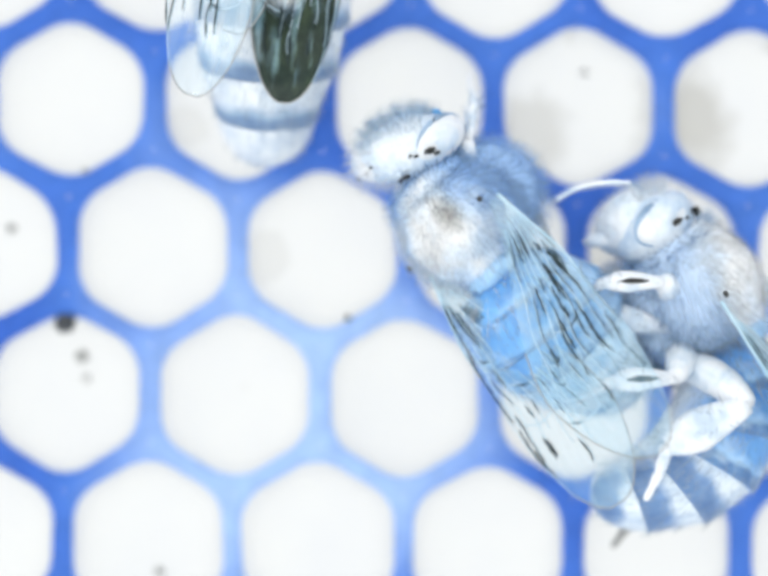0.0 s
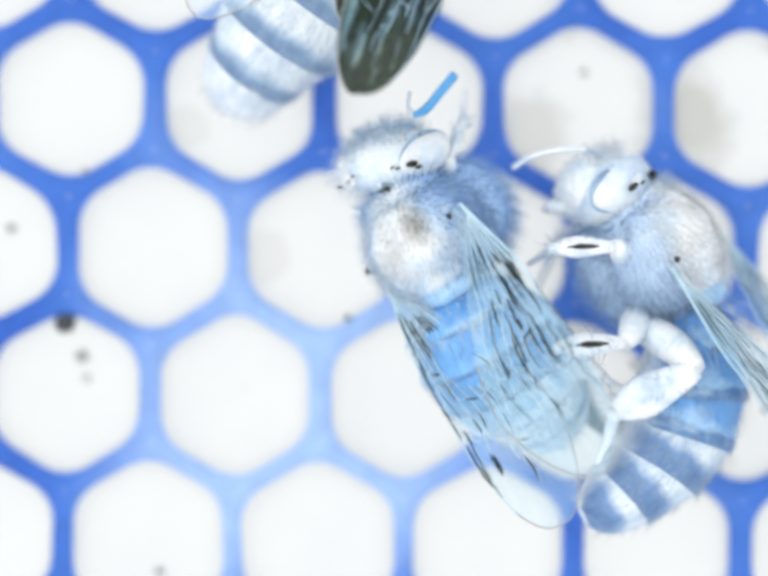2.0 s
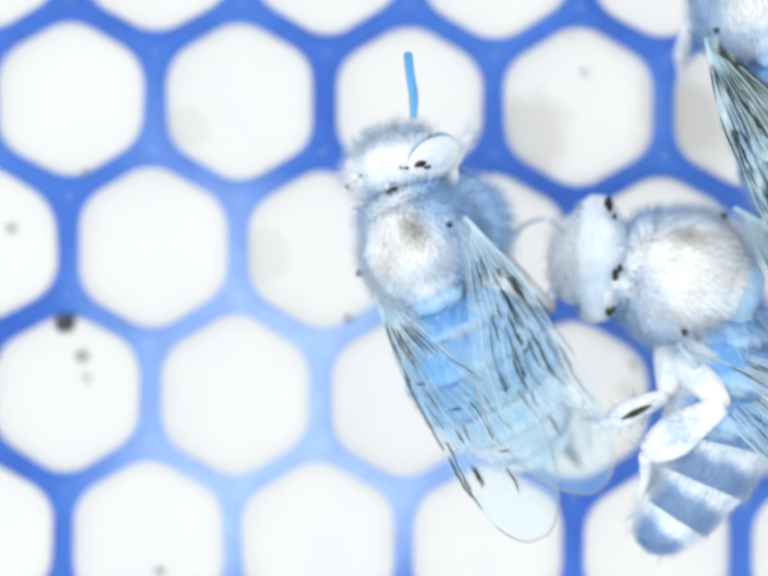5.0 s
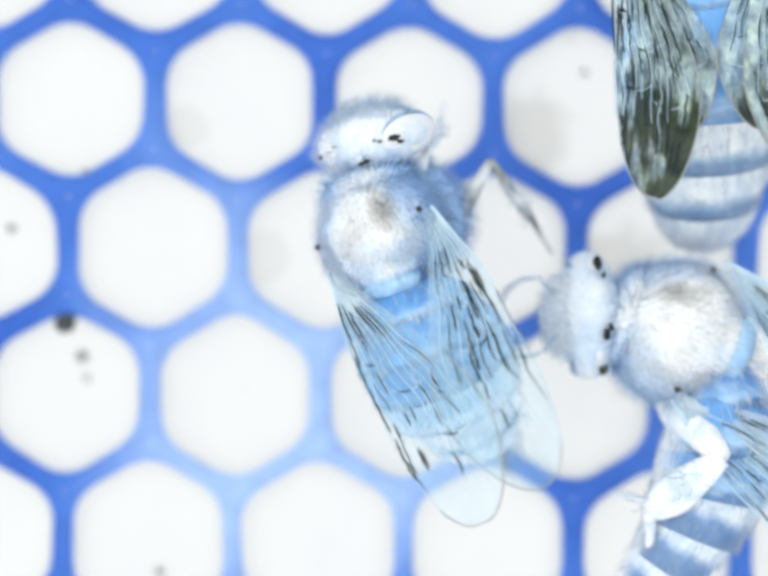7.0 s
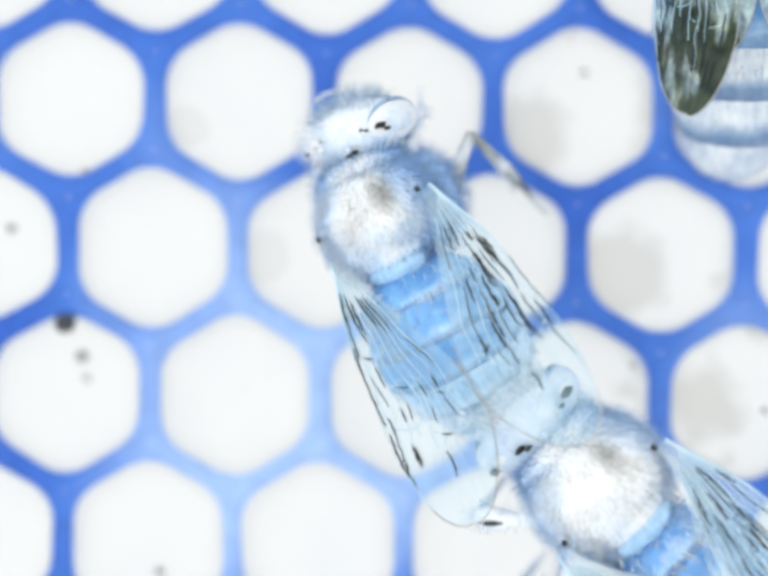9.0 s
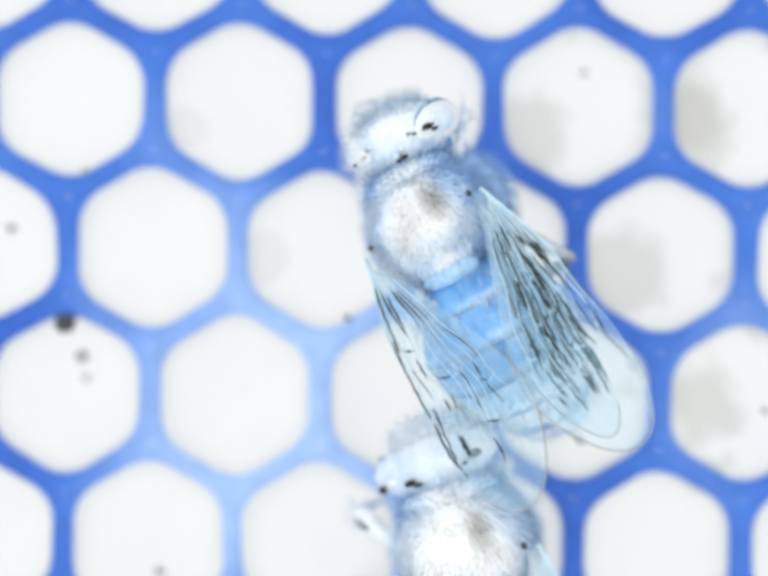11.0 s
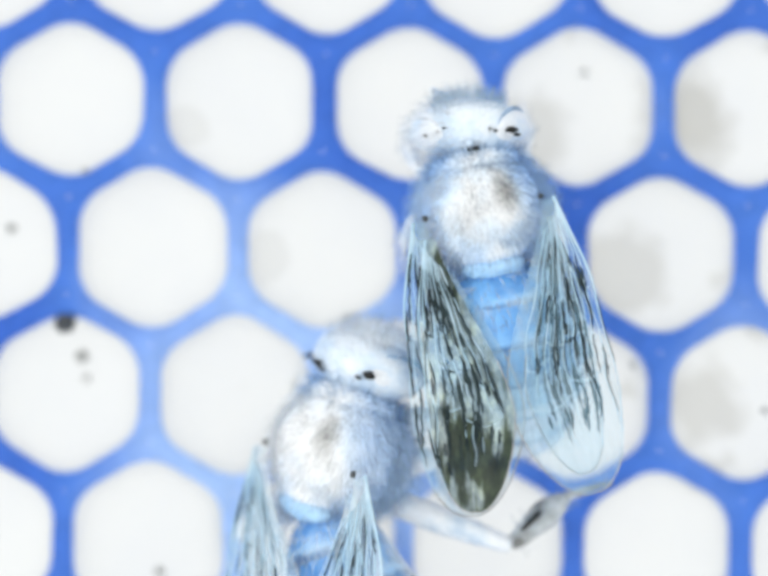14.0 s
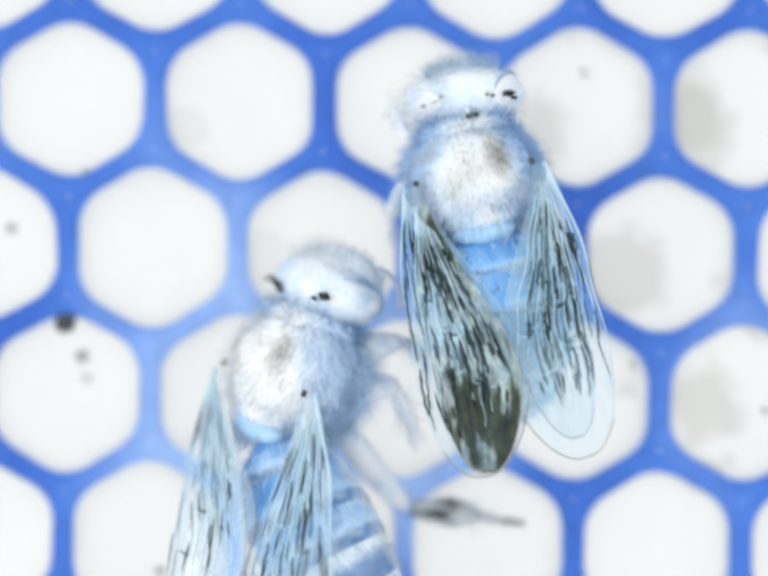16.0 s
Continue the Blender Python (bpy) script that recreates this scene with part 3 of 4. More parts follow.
def leg(root, chain, radii, label, mat, up=(0, 0, 1), fleck=True, thigh=None):
    """A jointed leg: thigh and flattened shin in one mesh, the many-jointed foot as a piece of its own."""
    pts = [Vector(p) for p in chain]
    base = pts[0]
    bm = bmesh.new()
    a = curve_pts([pts[0], (pts[0] + pts[1]) / 2 + Vector((0, 0, 0.12)), pts[1]], 4)
    tube(bm, [p - base for p in a], lerp_list([radii[0] * 0.75, radii[0] * 1.05, radii[0] * 0.9, radii[0] * 0.5], len(a)), 10)
    thigh_faces = len(bm.faces)
    b = curve_pts([pts[1], (pts[1] + pts[2]) / 2 + Vector((0, 0, 0.05)), pts[2]], 4)
    tube(bm, [p - base for p in b], lerp_list([radii[1] * 0.45, radii[1] * 0.8, radii[1] * 1.1, radii[1] * 0.5], len(b)), 10, 0.6)
    if thigh:
        for f in list(bm.faces)[:thigh_faces]:
            f.material_index = 1
    ob = part("leg", bm, (mat, thigh) if thigh else mat, root, label)
    ob.location = base * MM
    bm = bmesh.new()
    foot = curve_pts([pts[2], pts[2].lerp(pts[3], 0.5) + Vector((0, 0, 0.1)), pts[3]], 6)
    r = [radii[2] * (1.0 - 0.05 * k) * (0.82 if k % 3 == 0 else 1.0) for k in range(len(foot))]
    tube(bm, [p - base for p in foot], r, 8)
    part("foot", bm, mat, ob)
    # the fleck on the upper side stands for the shin's glossy highlight
    bm = bmesh.new()
    mid = pts[1].lerp(pts[2], 0.55) - base + Vector(up) * radii[1] * 0.64
    d = (pts[2] - pts[1]) * 0.26
    tube(bm, [mid - d, mid - d * 0.4, mid + d * 0.3, mid + d], [0.02, radii[1] * 0.26, radii[1] * 0.33, 0.02], 7, 0.6)
    if fleck:
        part("dark_fleck", bm, M["fleck"], ob, "black fleck painted for the shin's gloss")
    bm = bmesh.new()
    rnd = random.Random(int(abs(pts[2].x * 100 + pts[2].y * 37)))
    for _ in range(60):
        t = rnd.uniform(0.1, 1.0)
        p = pts[1].lerp(pts[2], t) - base
        out = Vector((rnd.uniform(-1, 1), rnd.uniform(-1, 1), rnd.uniform(-1, 1))).normalized()
        tube(bm, [p + out * radii[1] * 0.6, p + out * (radii[1] + 0.22) + (pts[2] - pts[1]) * 0.06], [0.016, 0.006], 3)
    part("bristles", bm, M["facehair"], ob, "short bristles on the shin")["kind"] = "stuff"
    return ob


def bee(label, seed, size=1.0, curl=8, ground=3.0, wings=("wing", "wing"), abd=None, wing_yaw=(0, 0), dark=0.5, big=1.0, wide=1.0, deep=0.75, hang=False, cheek=False, reach="", feeler="leg", spread=1.0, thick=1.0, belly=False, flecks=None, hair_count=14000, lush=(0, 0), olive=False, coat="hair", flank=1.75, left_legs=None, hinge=0.0, wing_width=2.9, face=False):
    """A honey bee, head towards +y, back up, origin in the middle of the thorax. Returns its root and moving parts."""
    global MM
    MM = 0.001 * size
    root = tagged(new("bee"), label, "bee", "bees on the comb")
    parts = {"root": root}
    # thorax
    bm = bmesh.new()
    ball(bm, (0, 0, -0.1), (1.86, 1.82, 1.70), 0.08, seed, 30, 20)
    ball(bm, (0, 0.05, -deep), (flank, 1.75, 1.5), 0.08, seed + 6, 26, 18)
    ball(bm, (0, 1.35, -0.1), (1.4, 0.6, 1.2), 0.05, seed + 8, 20, 14)
    ball(bm, (0, -1.25, 0.55), (1.05, 0.55, 0.6), 0.06, seed + 3, 18, 12)
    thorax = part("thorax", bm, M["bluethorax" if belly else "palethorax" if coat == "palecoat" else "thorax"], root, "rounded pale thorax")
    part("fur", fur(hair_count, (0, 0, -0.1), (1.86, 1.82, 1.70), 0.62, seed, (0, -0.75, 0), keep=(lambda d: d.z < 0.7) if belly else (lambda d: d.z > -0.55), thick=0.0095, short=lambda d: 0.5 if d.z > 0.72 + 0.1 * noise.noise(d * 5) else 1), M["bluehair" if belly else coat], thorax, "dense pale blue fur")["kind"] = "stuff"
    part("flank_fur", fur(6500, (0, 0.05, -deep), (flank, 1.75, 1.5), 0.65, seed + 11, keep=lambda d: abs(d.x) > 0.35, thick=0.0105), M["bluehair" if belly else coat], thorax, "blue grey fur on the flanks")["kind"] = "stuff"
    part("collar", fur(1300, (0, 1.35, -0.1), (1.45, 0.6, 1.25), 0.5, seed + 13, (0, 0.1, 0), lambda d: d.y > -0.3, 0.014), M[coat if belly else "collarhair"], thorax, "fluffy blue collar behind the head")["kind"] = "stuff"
    bm = bmesh.new()
    ball(bm, (0, -1.72, 0.62), (0.95, 0.42, 0.42), 0.15, seed, 20, 12)
    part("waist_shield", bm, M["scutellum"], root, "light blue shield behind the thorax")
    # head, with its origin at the neck
    head_bm = bmesh.new()
    ball(head_bm, (0, 0.85, -0.2), (1.80, 0.92, 1.28), 0.05, seed + 1, 28, 18)
    ball(head_bm, (0, 1.25, -0.95), (0.8, 0.6, 0.75), 0.05, seed + 2, 18, 12)
    head = part("head", head_bm, M["head"], root, "wide pale head")
    head.location = (0, 1.62 * MM, 0)
    small = 0.84 if face else 1.0
    for s in (1, -1):
        bm = bmesh.new()
        ball(bm, (0, 0, 0), (0.52, 0.62 * small, 1.05 * small), 0.03, seed, 20, 14)
        eye = part("eye", bm, M["eye"], head, "white oval eye")
        eye.matrix_local = Matrix.Translation(Vector((s * 1.2, 0.85, -0.04)) * MM) @ pose(0, 0, 0, 8, -s * 24, s * -8)
        if cheek and s < 0:
            continue
        bm = bmesh.new()
        arc = np.linspace(-3.0, 3.0, 41) if face else np.linspace(-1.3, 1.3, 21)
        ring = [Vector((s * 0.14 - s * 0.05 * abs(math.sin(a)), 0.62 * small * math.cos(a), 1.06 * small * math.sin(a))) for a in arc]
        tube(bm, ring, [(0.045 if face else 0.008) + 0.068 * max(0.0, math.cos(a * 1.2) if abs(a) < 1.3 else 0.0) ** 1.5 for a in arc], 8)
        rim = part("eye_rim", bm, M["eyelid"], head, "thin slate rim round the eye")
        rim.matrix_basis = eye.matrix_basis.copy()
    # black flecks stand for the eyes' highlights, painted dark on the head
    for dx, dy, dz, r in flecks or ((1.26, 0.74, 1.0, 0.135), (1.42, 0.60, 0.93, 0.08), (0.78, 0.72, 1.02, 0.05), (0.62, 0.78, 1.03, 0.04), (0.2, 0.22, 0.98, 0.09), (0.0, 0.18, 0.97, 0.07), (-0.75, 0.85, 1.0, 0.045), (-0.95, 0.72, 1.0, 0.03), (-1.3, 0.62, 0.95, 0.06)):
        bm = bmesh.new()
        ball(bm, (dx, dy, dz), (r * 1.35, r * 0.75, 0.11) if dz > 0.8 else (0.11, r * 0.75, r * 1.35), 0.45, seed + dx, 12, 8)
        part("dark_fleck", bm, M["fleck"], head, "black fleck painted for the eye's highlight")
    for x, y in ((0, 0.35), (0.22, 0.5), (-0.22, 0.5)):
        bm = bmesh.new()
        ball(bm, (x, y, 0.92), (0.10, 0.10, 0.08), 0.0, 0, 10, 8)
        part("ocellus", bm, M["head"], head, "small pale bead eye")
    part("face_fur", fur(3600, (0, 0.95, -0.25), (1.45, 0.98, 1.25), 0.5, seed + 9, (0, 0.35, 0.1), lambda d: d.y > 0.35 and abs(d.x) < 0.72 and d.z < 0.8, 0.0095), M["cheekhair" if face else "facehair"], head, "grey blue fur on the face")["kind"] = "stuff"
    crown = fur(500, (0, 0.85, -0.2), (1.78, 0.92, 1.26), 0.26, seed + 17, (0, 0.5, 0), lambda d: d.z > 0.3 and abs(d.x + 0.15) < 0.5 + 0.2 * noise.noise(d * 4), 0.011)
    part("crown_fur", crown, M["palecoat"], head, "short pale fur on the crown")["kind"] = "stuff"
    if belly:
        bm = bmesh.new()
        ball(bm, (0, 1.15, -0.75), (1.85, 1.5, 1.05), 0.16, seed + 21, 24, 16)
        part("face", bm, M["mottledface"], head, "round white face with grey blue patches")
        for x, y, r in ((1.2, 1.75, 0.34), (-1.2, 1.8, 0.38), (0.5, 2.2, 0.24), (-0.6, 2.2, 0.26), (1.5, 0.8, 0.40), (-1.5, 0.9, 0.30), (0.6, 0.45, 0.22), (-0.4, 1.35, 0.16), (-0.7, 0.3, 0.26), (0.75, 1.3, 0.18)):
            z = -0.70 - 1.05 * math.sqrt(max(0.05, 1 - (x / 1.85) ** 2 - ((y - 1.15) / 1.5) ** 2))
            bm = bmesh.new()
            ball(bm, (x, y, z), (r, r * 0.8, 0.2), 0.4, seed + x, 12, 8)
            part("face_spot", bm, M["eyering"], head, "steel blue spot on the face")
        for s in (1, -1):
            for y, tilt in ((0.95, 25), (0.05, 0), (-0.85, -25)):
                bm = bmesh.new()
                ball(bm, (0, 0, 0), (0.80, 0.30, 0.34), 0.5, seed + y * 3 + s, 16, 10)
                hip = part("hip", bm, M["head"], root, "pale hip joint")
                hip.matrix_local = Matrix.Translation(Vector((s * 0.82, y, -1.86)) * MM) @ pose(0, 0, 0, 0, 0, s * tilt)
        # dark strip laid along the furrow; no groove is cut
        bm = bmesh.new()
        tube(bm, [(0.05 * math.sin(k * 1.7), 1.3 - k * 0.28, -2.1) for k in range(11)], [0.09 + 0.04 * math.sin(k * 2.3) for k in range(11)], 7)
        part("furrow_strip", bm, M["eyering"], root, "dark strip along the furrow between the legs")
    if face:
        bm = bmesh.new()
        ball(bm, (0, 1.25, -0.55), (1.32, 0.95, 1.05), 0.12, seed + 23, 22, 14)
        part("face", bm, M["paleface"], head, "smooth white face")
    if cheek:
        part("cheek_fur", fur(1500, (-0.5, 0.85, -0.25), (1.3, 0.92, 1.27), 0.46, seed + 15, (-0.5, -0.1, 0.05), lambda d: d.x < 0.1 and d.z > -0.7, 0.010), M["cheekhair"], head, "long pale fur on one cheek")["kind"] = "stuff"
    for s in (1, -1):
        bm = bmesh.new()
        tube(bm, curve_pts([(0, 0, 0), (s * 0.35, 0.45, 0.15), (s * 0.7, 0.75, 0.0)], 3), [0.07] * 7, 7)
        shaft_faces = len(bm.faces)
        fl = curve_pts([(s * 0.7, 0.75, 0.0), (s * 0.75, 1.15, -0.5), (s * 0.6, 1.5, -1.2), (s * 0.4, 1.6, -1.9)], 4)
        fat = 0.135 if feeler == "bluefeeler" and s > 0 else 0.065
        tube(bm, fl, [fat * (0.7 + 0.3 * min(1, k / 3)) + 0.012 * (k % 2) for k in range(len(fl))], 9)
        for f in list(bm.faces)[shaft_faces:]:
            f.material_index = 1
        an = part("antenna", bm, (M["facehair"], M[feeler if s > 0 else "leg"]), head, "thin bent antenna")
        an.location = Vector((s * 0.35, 1.45, 0.0)) * MM
        parts["antenna_r" if s > 0 else "antenna_l"] = an
    for s in (1, -1):
        bm = bmesh.new()
        tube(bm, [(s * 0.45, 1.3, -1.35), (s * 0.2, 1.55, -1.75), (s * -0.02, 1.6, -1.95)], [0.22, 0.2, 0.08], 8)
        part("jaw", bm, M["leg"], head)
    parts["head"] = head
    # abdomen
    kinds = abd or ["blueband", "blueband", "paleblue", "paleband", "paleband", "paleband"]
    parts["abdomen"], parts["rings"], parts["joints"] = abdomen(root, [M[k] for k in kinds], seed, big * wide, big, belly)
    parts["abdomen"].matrix_basis = parts["abdomen"].matrix_basis @ pose(0, 0, 0, 4, 0, 0)
    for ring_ob, m in zip(parts["rings"][1:], curled(parts["joints"], curl, 0)):
        ring_ob.matrix_basis = m
    # wings
    for s, mat, yaw, side in ((1, wings[1], wing_yaw[1], "r"), (-1, wings[0], wing_yaw[0], "l")):
        text = "dark grey green wing, reflections painted as black streaks" if mat == "blackwing" else "clear wing with reflections painted as broken black streaks"
        few = lush[1 if s > 0 else 0]
        if olive and s < 0:
            parts["hind_l"] = wing(root, "hindwing", (-1.50, -1.05 + hinge, 1.16), 8.1, 2.5, -1, M["olivewing"], yaw - 3, -9, -6.5, seed + 19, 0.6, "hindwing painted olive grey and black as the wing's reflection", 52, 0.85, bold=1.45)
        else:
            late = olive and s > 0
            parts["hind_" + side] = wing(root, "hindwing", (s * 1.50, -1.05 + hinge, 0.92), 7.6 if late else 6.2, 2.1, s, M[mat], yaw + s * 1, s * 6, -4, seed + 20 + s, 0.7 if late else dark, text, 60 if late else 0, 0.75, None, 16 if late else 0, 1.5 if late else 1.0)
        parts["fore_" + side] = wing(root, "forewing", (s * 1.76, -0.50 + hinge, 0.98), 8.7, wing_width, s, M[mat], yaw + s * 7, s * 8, -5, seed + 30 + s, dark, text, few, 0.82 if mat in ("olivewing", "blackwing") or (olive and s < 0) else 0.6, 3 if olive and s < 0 else None)
        bm = bmesh.new()
        ball(bm, (s * 1.74, -0.38 + hinge, 1.06), (0.09, 0.10, 0.08), 0.15, seed, 10, 8)
        part("wing_joint", bm, M["fleck"], root, "small black dot at the wing joint")
    # legs
    g = -ground
    for s in (1, -1):
        w = spread * s
        if hang:
            rows = ([(s * 0.8, 0.9, -1.1), (s * 1.5, 1.7, -2.1), (s * 1.3, 1.5, -3.5), (s * 1.0, 0.8, -4.3)], [(s * 0.9, -0.1, -1.2), (s * 1.7, 0.5, -2.3), (s * 1.5, -0.6, -3.7), (s * 1.2, -1.2, -4.5)],
                    [(s * 0.9, -1.1, -1.2), (s * 1.6, -2.2, -2.6), (s * 1.8, -3.6, -3.6), (s * 1.3, -3.2, -5.0)])
        else:
            rows = ([(s * 0.8, 0.9, -1.1), (w * 1.7, 1.6, -0.9), (w * 1.9, 2.6, g * 0.72), (w * 1.9, 3.3, g)], [(s * 1.0, -0.1, -1.2), (w * 2.1, 0.2, -0.9), (w * 2.6, -0.7, g * 0.7), (w * 2.8, -1.5, g)],
                    [(s * 0.9, -1.1, -1.2), (w * 1.8, -2.2, -0.9), (w * 2.1, -4.0, g * 0.66), (w * 2.2, -5.4, g)])
        rows = list(rows)
        if s > 0 and reach == "middle":
            rows[1] = [(1.2, -0.9, -1.8), (3.3, 0.9, -1.95), (3.45, -1.25, -3.4), (3.43, -2.3, -4.2)]
        if s > 0 and reach == "hind":
            rows[2] = [(0.9, -1.0, -1.4), (4.0, -1.25, -3.6), (4.6, 0.43, -4.6), (5.24, 1.18, -5.7)]
        if s > 0 and reach == "middle":
            rows[2] = [(0.9, -1.1, -1.2), (2.9, -3.3, -0.9), (5.6, -3.8, -1.3), (6.0, -4.2, -2.0)]
        if s < 0 and left_legs:
            rows = [left_legs["front"], left_legs["middle"], left_legs["hind"]]
        for name, chain, size3 in zip(("front", "middle", "hind"), rows, ((0.30, 0.24, 0.12), (0.32, 0.26, 0.13), (0.36, 0.40, 0.16))):
            grey = s > 0 and name == reach
            made = leg(root, chain, [r * thick * (0.8 if grey else 1) for r in size3], "long grey jointed leg" if grey else "pale jointed leg", M["greyleg"] if grey else M["bellyleg" if belly else "leg"], (-0.72, 0, 0.69) if s < 0 and left_legs else (0, 0, 1), name != "hind" or grey, M["leg"] if grey and reach == "hind" else None)
            parts[("leg_" if s > 0 else "left_") + name] = made
    MM = 0.001
    return parts


main_bee = bee("pale blue furry honey bee with dusky folded wings on comb", 1, curl=7, wide=1.1, abd=["blueband", "blueband", "blueband", "paleblue", "paleband", "paleband"], ground=3.6, wings=("duskwing", "duskwing"), olive=True, lush=(20, 24), feeler="bluefeeler", dark=0.36, deep=1.55, flank=2.12, cheek=True, reach="middle", hinge=0.42, wing_width=3.25)
CLIMBING = {
    "front": [(-0.89, 0.11, -0.66), (-2.14, 0.79, -0.12), (-2.99, 1.63, -1.27), (-1.63, 1.58, -2.86)],
    "middle": [(-0.97, -1.15, -1.13), (-2.71, -1.56, -1.1), (-3.82, -0.7, -2.25), (-2.56, -0.85, -3.96)],
    "hind": [(-1.29, -1.53, -1.08), (-2.57, -3.14, 0.22), (-3.93, -2.91, -1.84), (-3.68, -3.93, -3.28)],
}
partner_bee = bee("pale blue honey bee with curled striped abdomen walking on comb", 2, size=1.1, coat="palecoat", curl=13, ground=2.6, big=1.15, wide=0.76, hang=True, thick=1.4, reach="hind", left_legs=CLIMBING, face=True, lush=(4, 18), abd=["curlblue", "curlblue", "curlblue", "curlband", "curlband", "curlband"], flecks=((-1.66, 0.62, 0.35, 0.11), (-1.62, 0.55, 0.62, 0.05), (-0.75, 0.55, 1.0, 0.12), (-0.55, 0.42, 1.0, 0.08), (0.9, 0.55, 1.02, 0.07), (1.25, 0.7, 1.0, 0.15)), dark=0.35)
LARGE = ["blueband", "paleblue", "whiteband", "whiteband", "whiteband", "whitetip"]
large_bee = bee("large white bee with steel blue stripes and dark green wing", 3, curl=5, ground=3.4, wings=("wing", "blackwing"), abd=LARGE, big=1.45, wide=0.78, dark=0.9, lush=(0, 34), wing_width=2.5)
second_large_bee = bee("large blue striped bee with dark streaked folded wings on comb", 4, curl=5, ground=3.2, wings=("olivewing", "olivewing"), abd=["blueband"] * 3 + LARGE[3:], big=1.42, dark=0.9, lush=(36, 36), wing_width=2.45, wing_yaw=(0, 3), wide=0.86)
glass_bee = bee("pale bee seen from below with black belly line", 5, size=1.1, curl=3, ground=3.2, spread=1.25, thick=1.25, wide=0.9, abd=["ribband"] * 4 + ["paleband"] * 2, belly=True)
passing_bee = bee("pale bee with dark wings hurrying over the comb", 6, curl=5, ground=3.2, wings=("sheenwing", "duskwing"), spread=1.3)

def motions():
    """Keys all that moves: seconds, place in millimetres, then pitch, roll and heading in degrees."""
    def go(parts, rows):
        walk(parts["root"], [(t, pose(x * MM, y * MM, z * MM, p, r, h)) for t, x, y, z, p, r, h in rows])

    def turn(ob, rows):
        base = ob.matrix_basis.copy()
        walk(ob, [(t, Matrix.Translation((sum(off[:1]) * MM, sum(off[1:2]) * MM, sum(off[2:]) * MM)) @ base @ pose(0, 0, 0, p, r, h)) for t, p, r, h, *off in rows])

    def bend(parts, rows):
        """Turns the abdomen at the waist and bends it ring by ring: seconds, pitch, roll and yaw at the waist, curl and swing at each joint, shift of the waist."""
        base = parts["abdomen"].matrix_basis.copy()
        walk(parts["abdomen"], [(t, Matrix.Translation((dx * MM, dy * MM, 0)) @ base @ pose(0, 0, 0, 0, 0, h) @ pose(0, 0, 0, p, r, 0)) for t, p, r, h, _, _, dx, dy in rows])
        bent = [(t, curled(parts["joints"], curl, swing)) for t, _, _, _, curl, swing, _, _ in rows]
        for i, ring_ob in enumerate(parts["rings"][1:]):
            walk(ring_ob, [(t, ms[i]) for t, ms in bent])

    go(main_bee, [
        (0, 2.27, 1.94, 3.6, -3, -34, 45), (0.5, 2.00, 1.66, 3.6, -3, -34, 44), (1, 1.78, 1.70, 3.6, -3, -34, 45), (1.5, 1.61, 1.50, 3.6, -3, -34, 38),
        (2, 1.25, 1.55, 3.6, -3, -34, 34), (2.5, 1.52, 1.50, 3.6, -3, -34, 33.5), (3, 1.33, 1.59, 3.6, -3, -34, 33), (3.5, 1.12, 1.34, 3.6, -3, -34, 31),
        (4, 1.13, 1.34, 3.6, -3, -34, 30), (4.2, 1.32, 1.34, 3.6, -3, -34, 30), (5.2, 1.04, 1.31, 3.6, -3, -28.5, 27), (6.3, 0.60, 1.60, 3.6, -3, -23, 24),
        (6.5, 0.35, 1.68, 3.6, -3, -23, 23), (7, -0.06, 1.82, 3.6, -3, -23, 20), (7.5, -0.72, 1.94, 3.6, -3, -23, 19),
        (8, -0.8, 2.04, 3.6, -3, -23, 19), (8.5, -0.62, 2.27, 3.6, -3, -21, 23), (9, -0.13, 2.24, 3.6, -3, -19, 27),
        (9.2, 0.01, 2.24, 3.6, -3, -19, 28), (10.2, 0.74, 2.22, 3.6, -2, -18, 30.5), (11.3, 1.77, 2.05, 3.6, -2, -18, 29),
        (11.5, 1.99, 2.12, 3.6, -2, -18, 29), (12, 1.93, 1.59, 3.6, 0, -15, 42), (12.5, 2.38, 2.04, 3.6, 0, -12, 33), (13, 2.3, 2.48, 3.6, 0, -8, 25),
        (13.5, 2.67, 2.28, 3.6, 0, -4, 17), (14, 2.97, 2.36, 3.6, 0, -2, 11), (14.5, 3.07, 2.43, 3.6, 0, 0, 7), (15, 2.82, 2.51, 3.6, 0, 0, 11),
        (15.5, 2.45, 2.58, 3.6, 0, 0, 16), (16, 2.67, 3.39, 3.6, 0, 0, 11),
    ])
    turn(main_bee["head"], [(0, 0, 5, -24, 0.00, 0.34), (0.5, 0, 5, -24.3, 0.11, 0.15), (1, 0, 5, -23.7, 0.25, 0.01), (1.5, 0, 5, -19, 0.35, -0.01), (2, 0, 5, -18, 0.01, 0.03), (2.5, 0, 5, -18.5, 0.15, -0.04), (3, 0, 5, -18, 0.09, -0.15), (3.5, 0, 5, -16, 0.15, -0.09), (4, 0, 7, -15.6, 0.15, -0.08), (4.2, 0, 7, -15.4, 0.14, -0.07), (5.2, 0, 1.5, -12.5, 0.31, -0), (6.3, 0, -4, -9.6, 0.48, 0.08), (7, 0, -4, -9, 0.45, 0.1), (9, 0, -4, -9, 0.3, 0.05), (11.5, 0, 0, -4, 0.3, 0.1), (12.5, 0, 0, -4, 0.3, 0), (13.5, 0, 0, -11, 0, 0), (14.5, 0, 0, -8, -0.1, 0), (16, 0, 0, -5, 0.15, -0.1)])
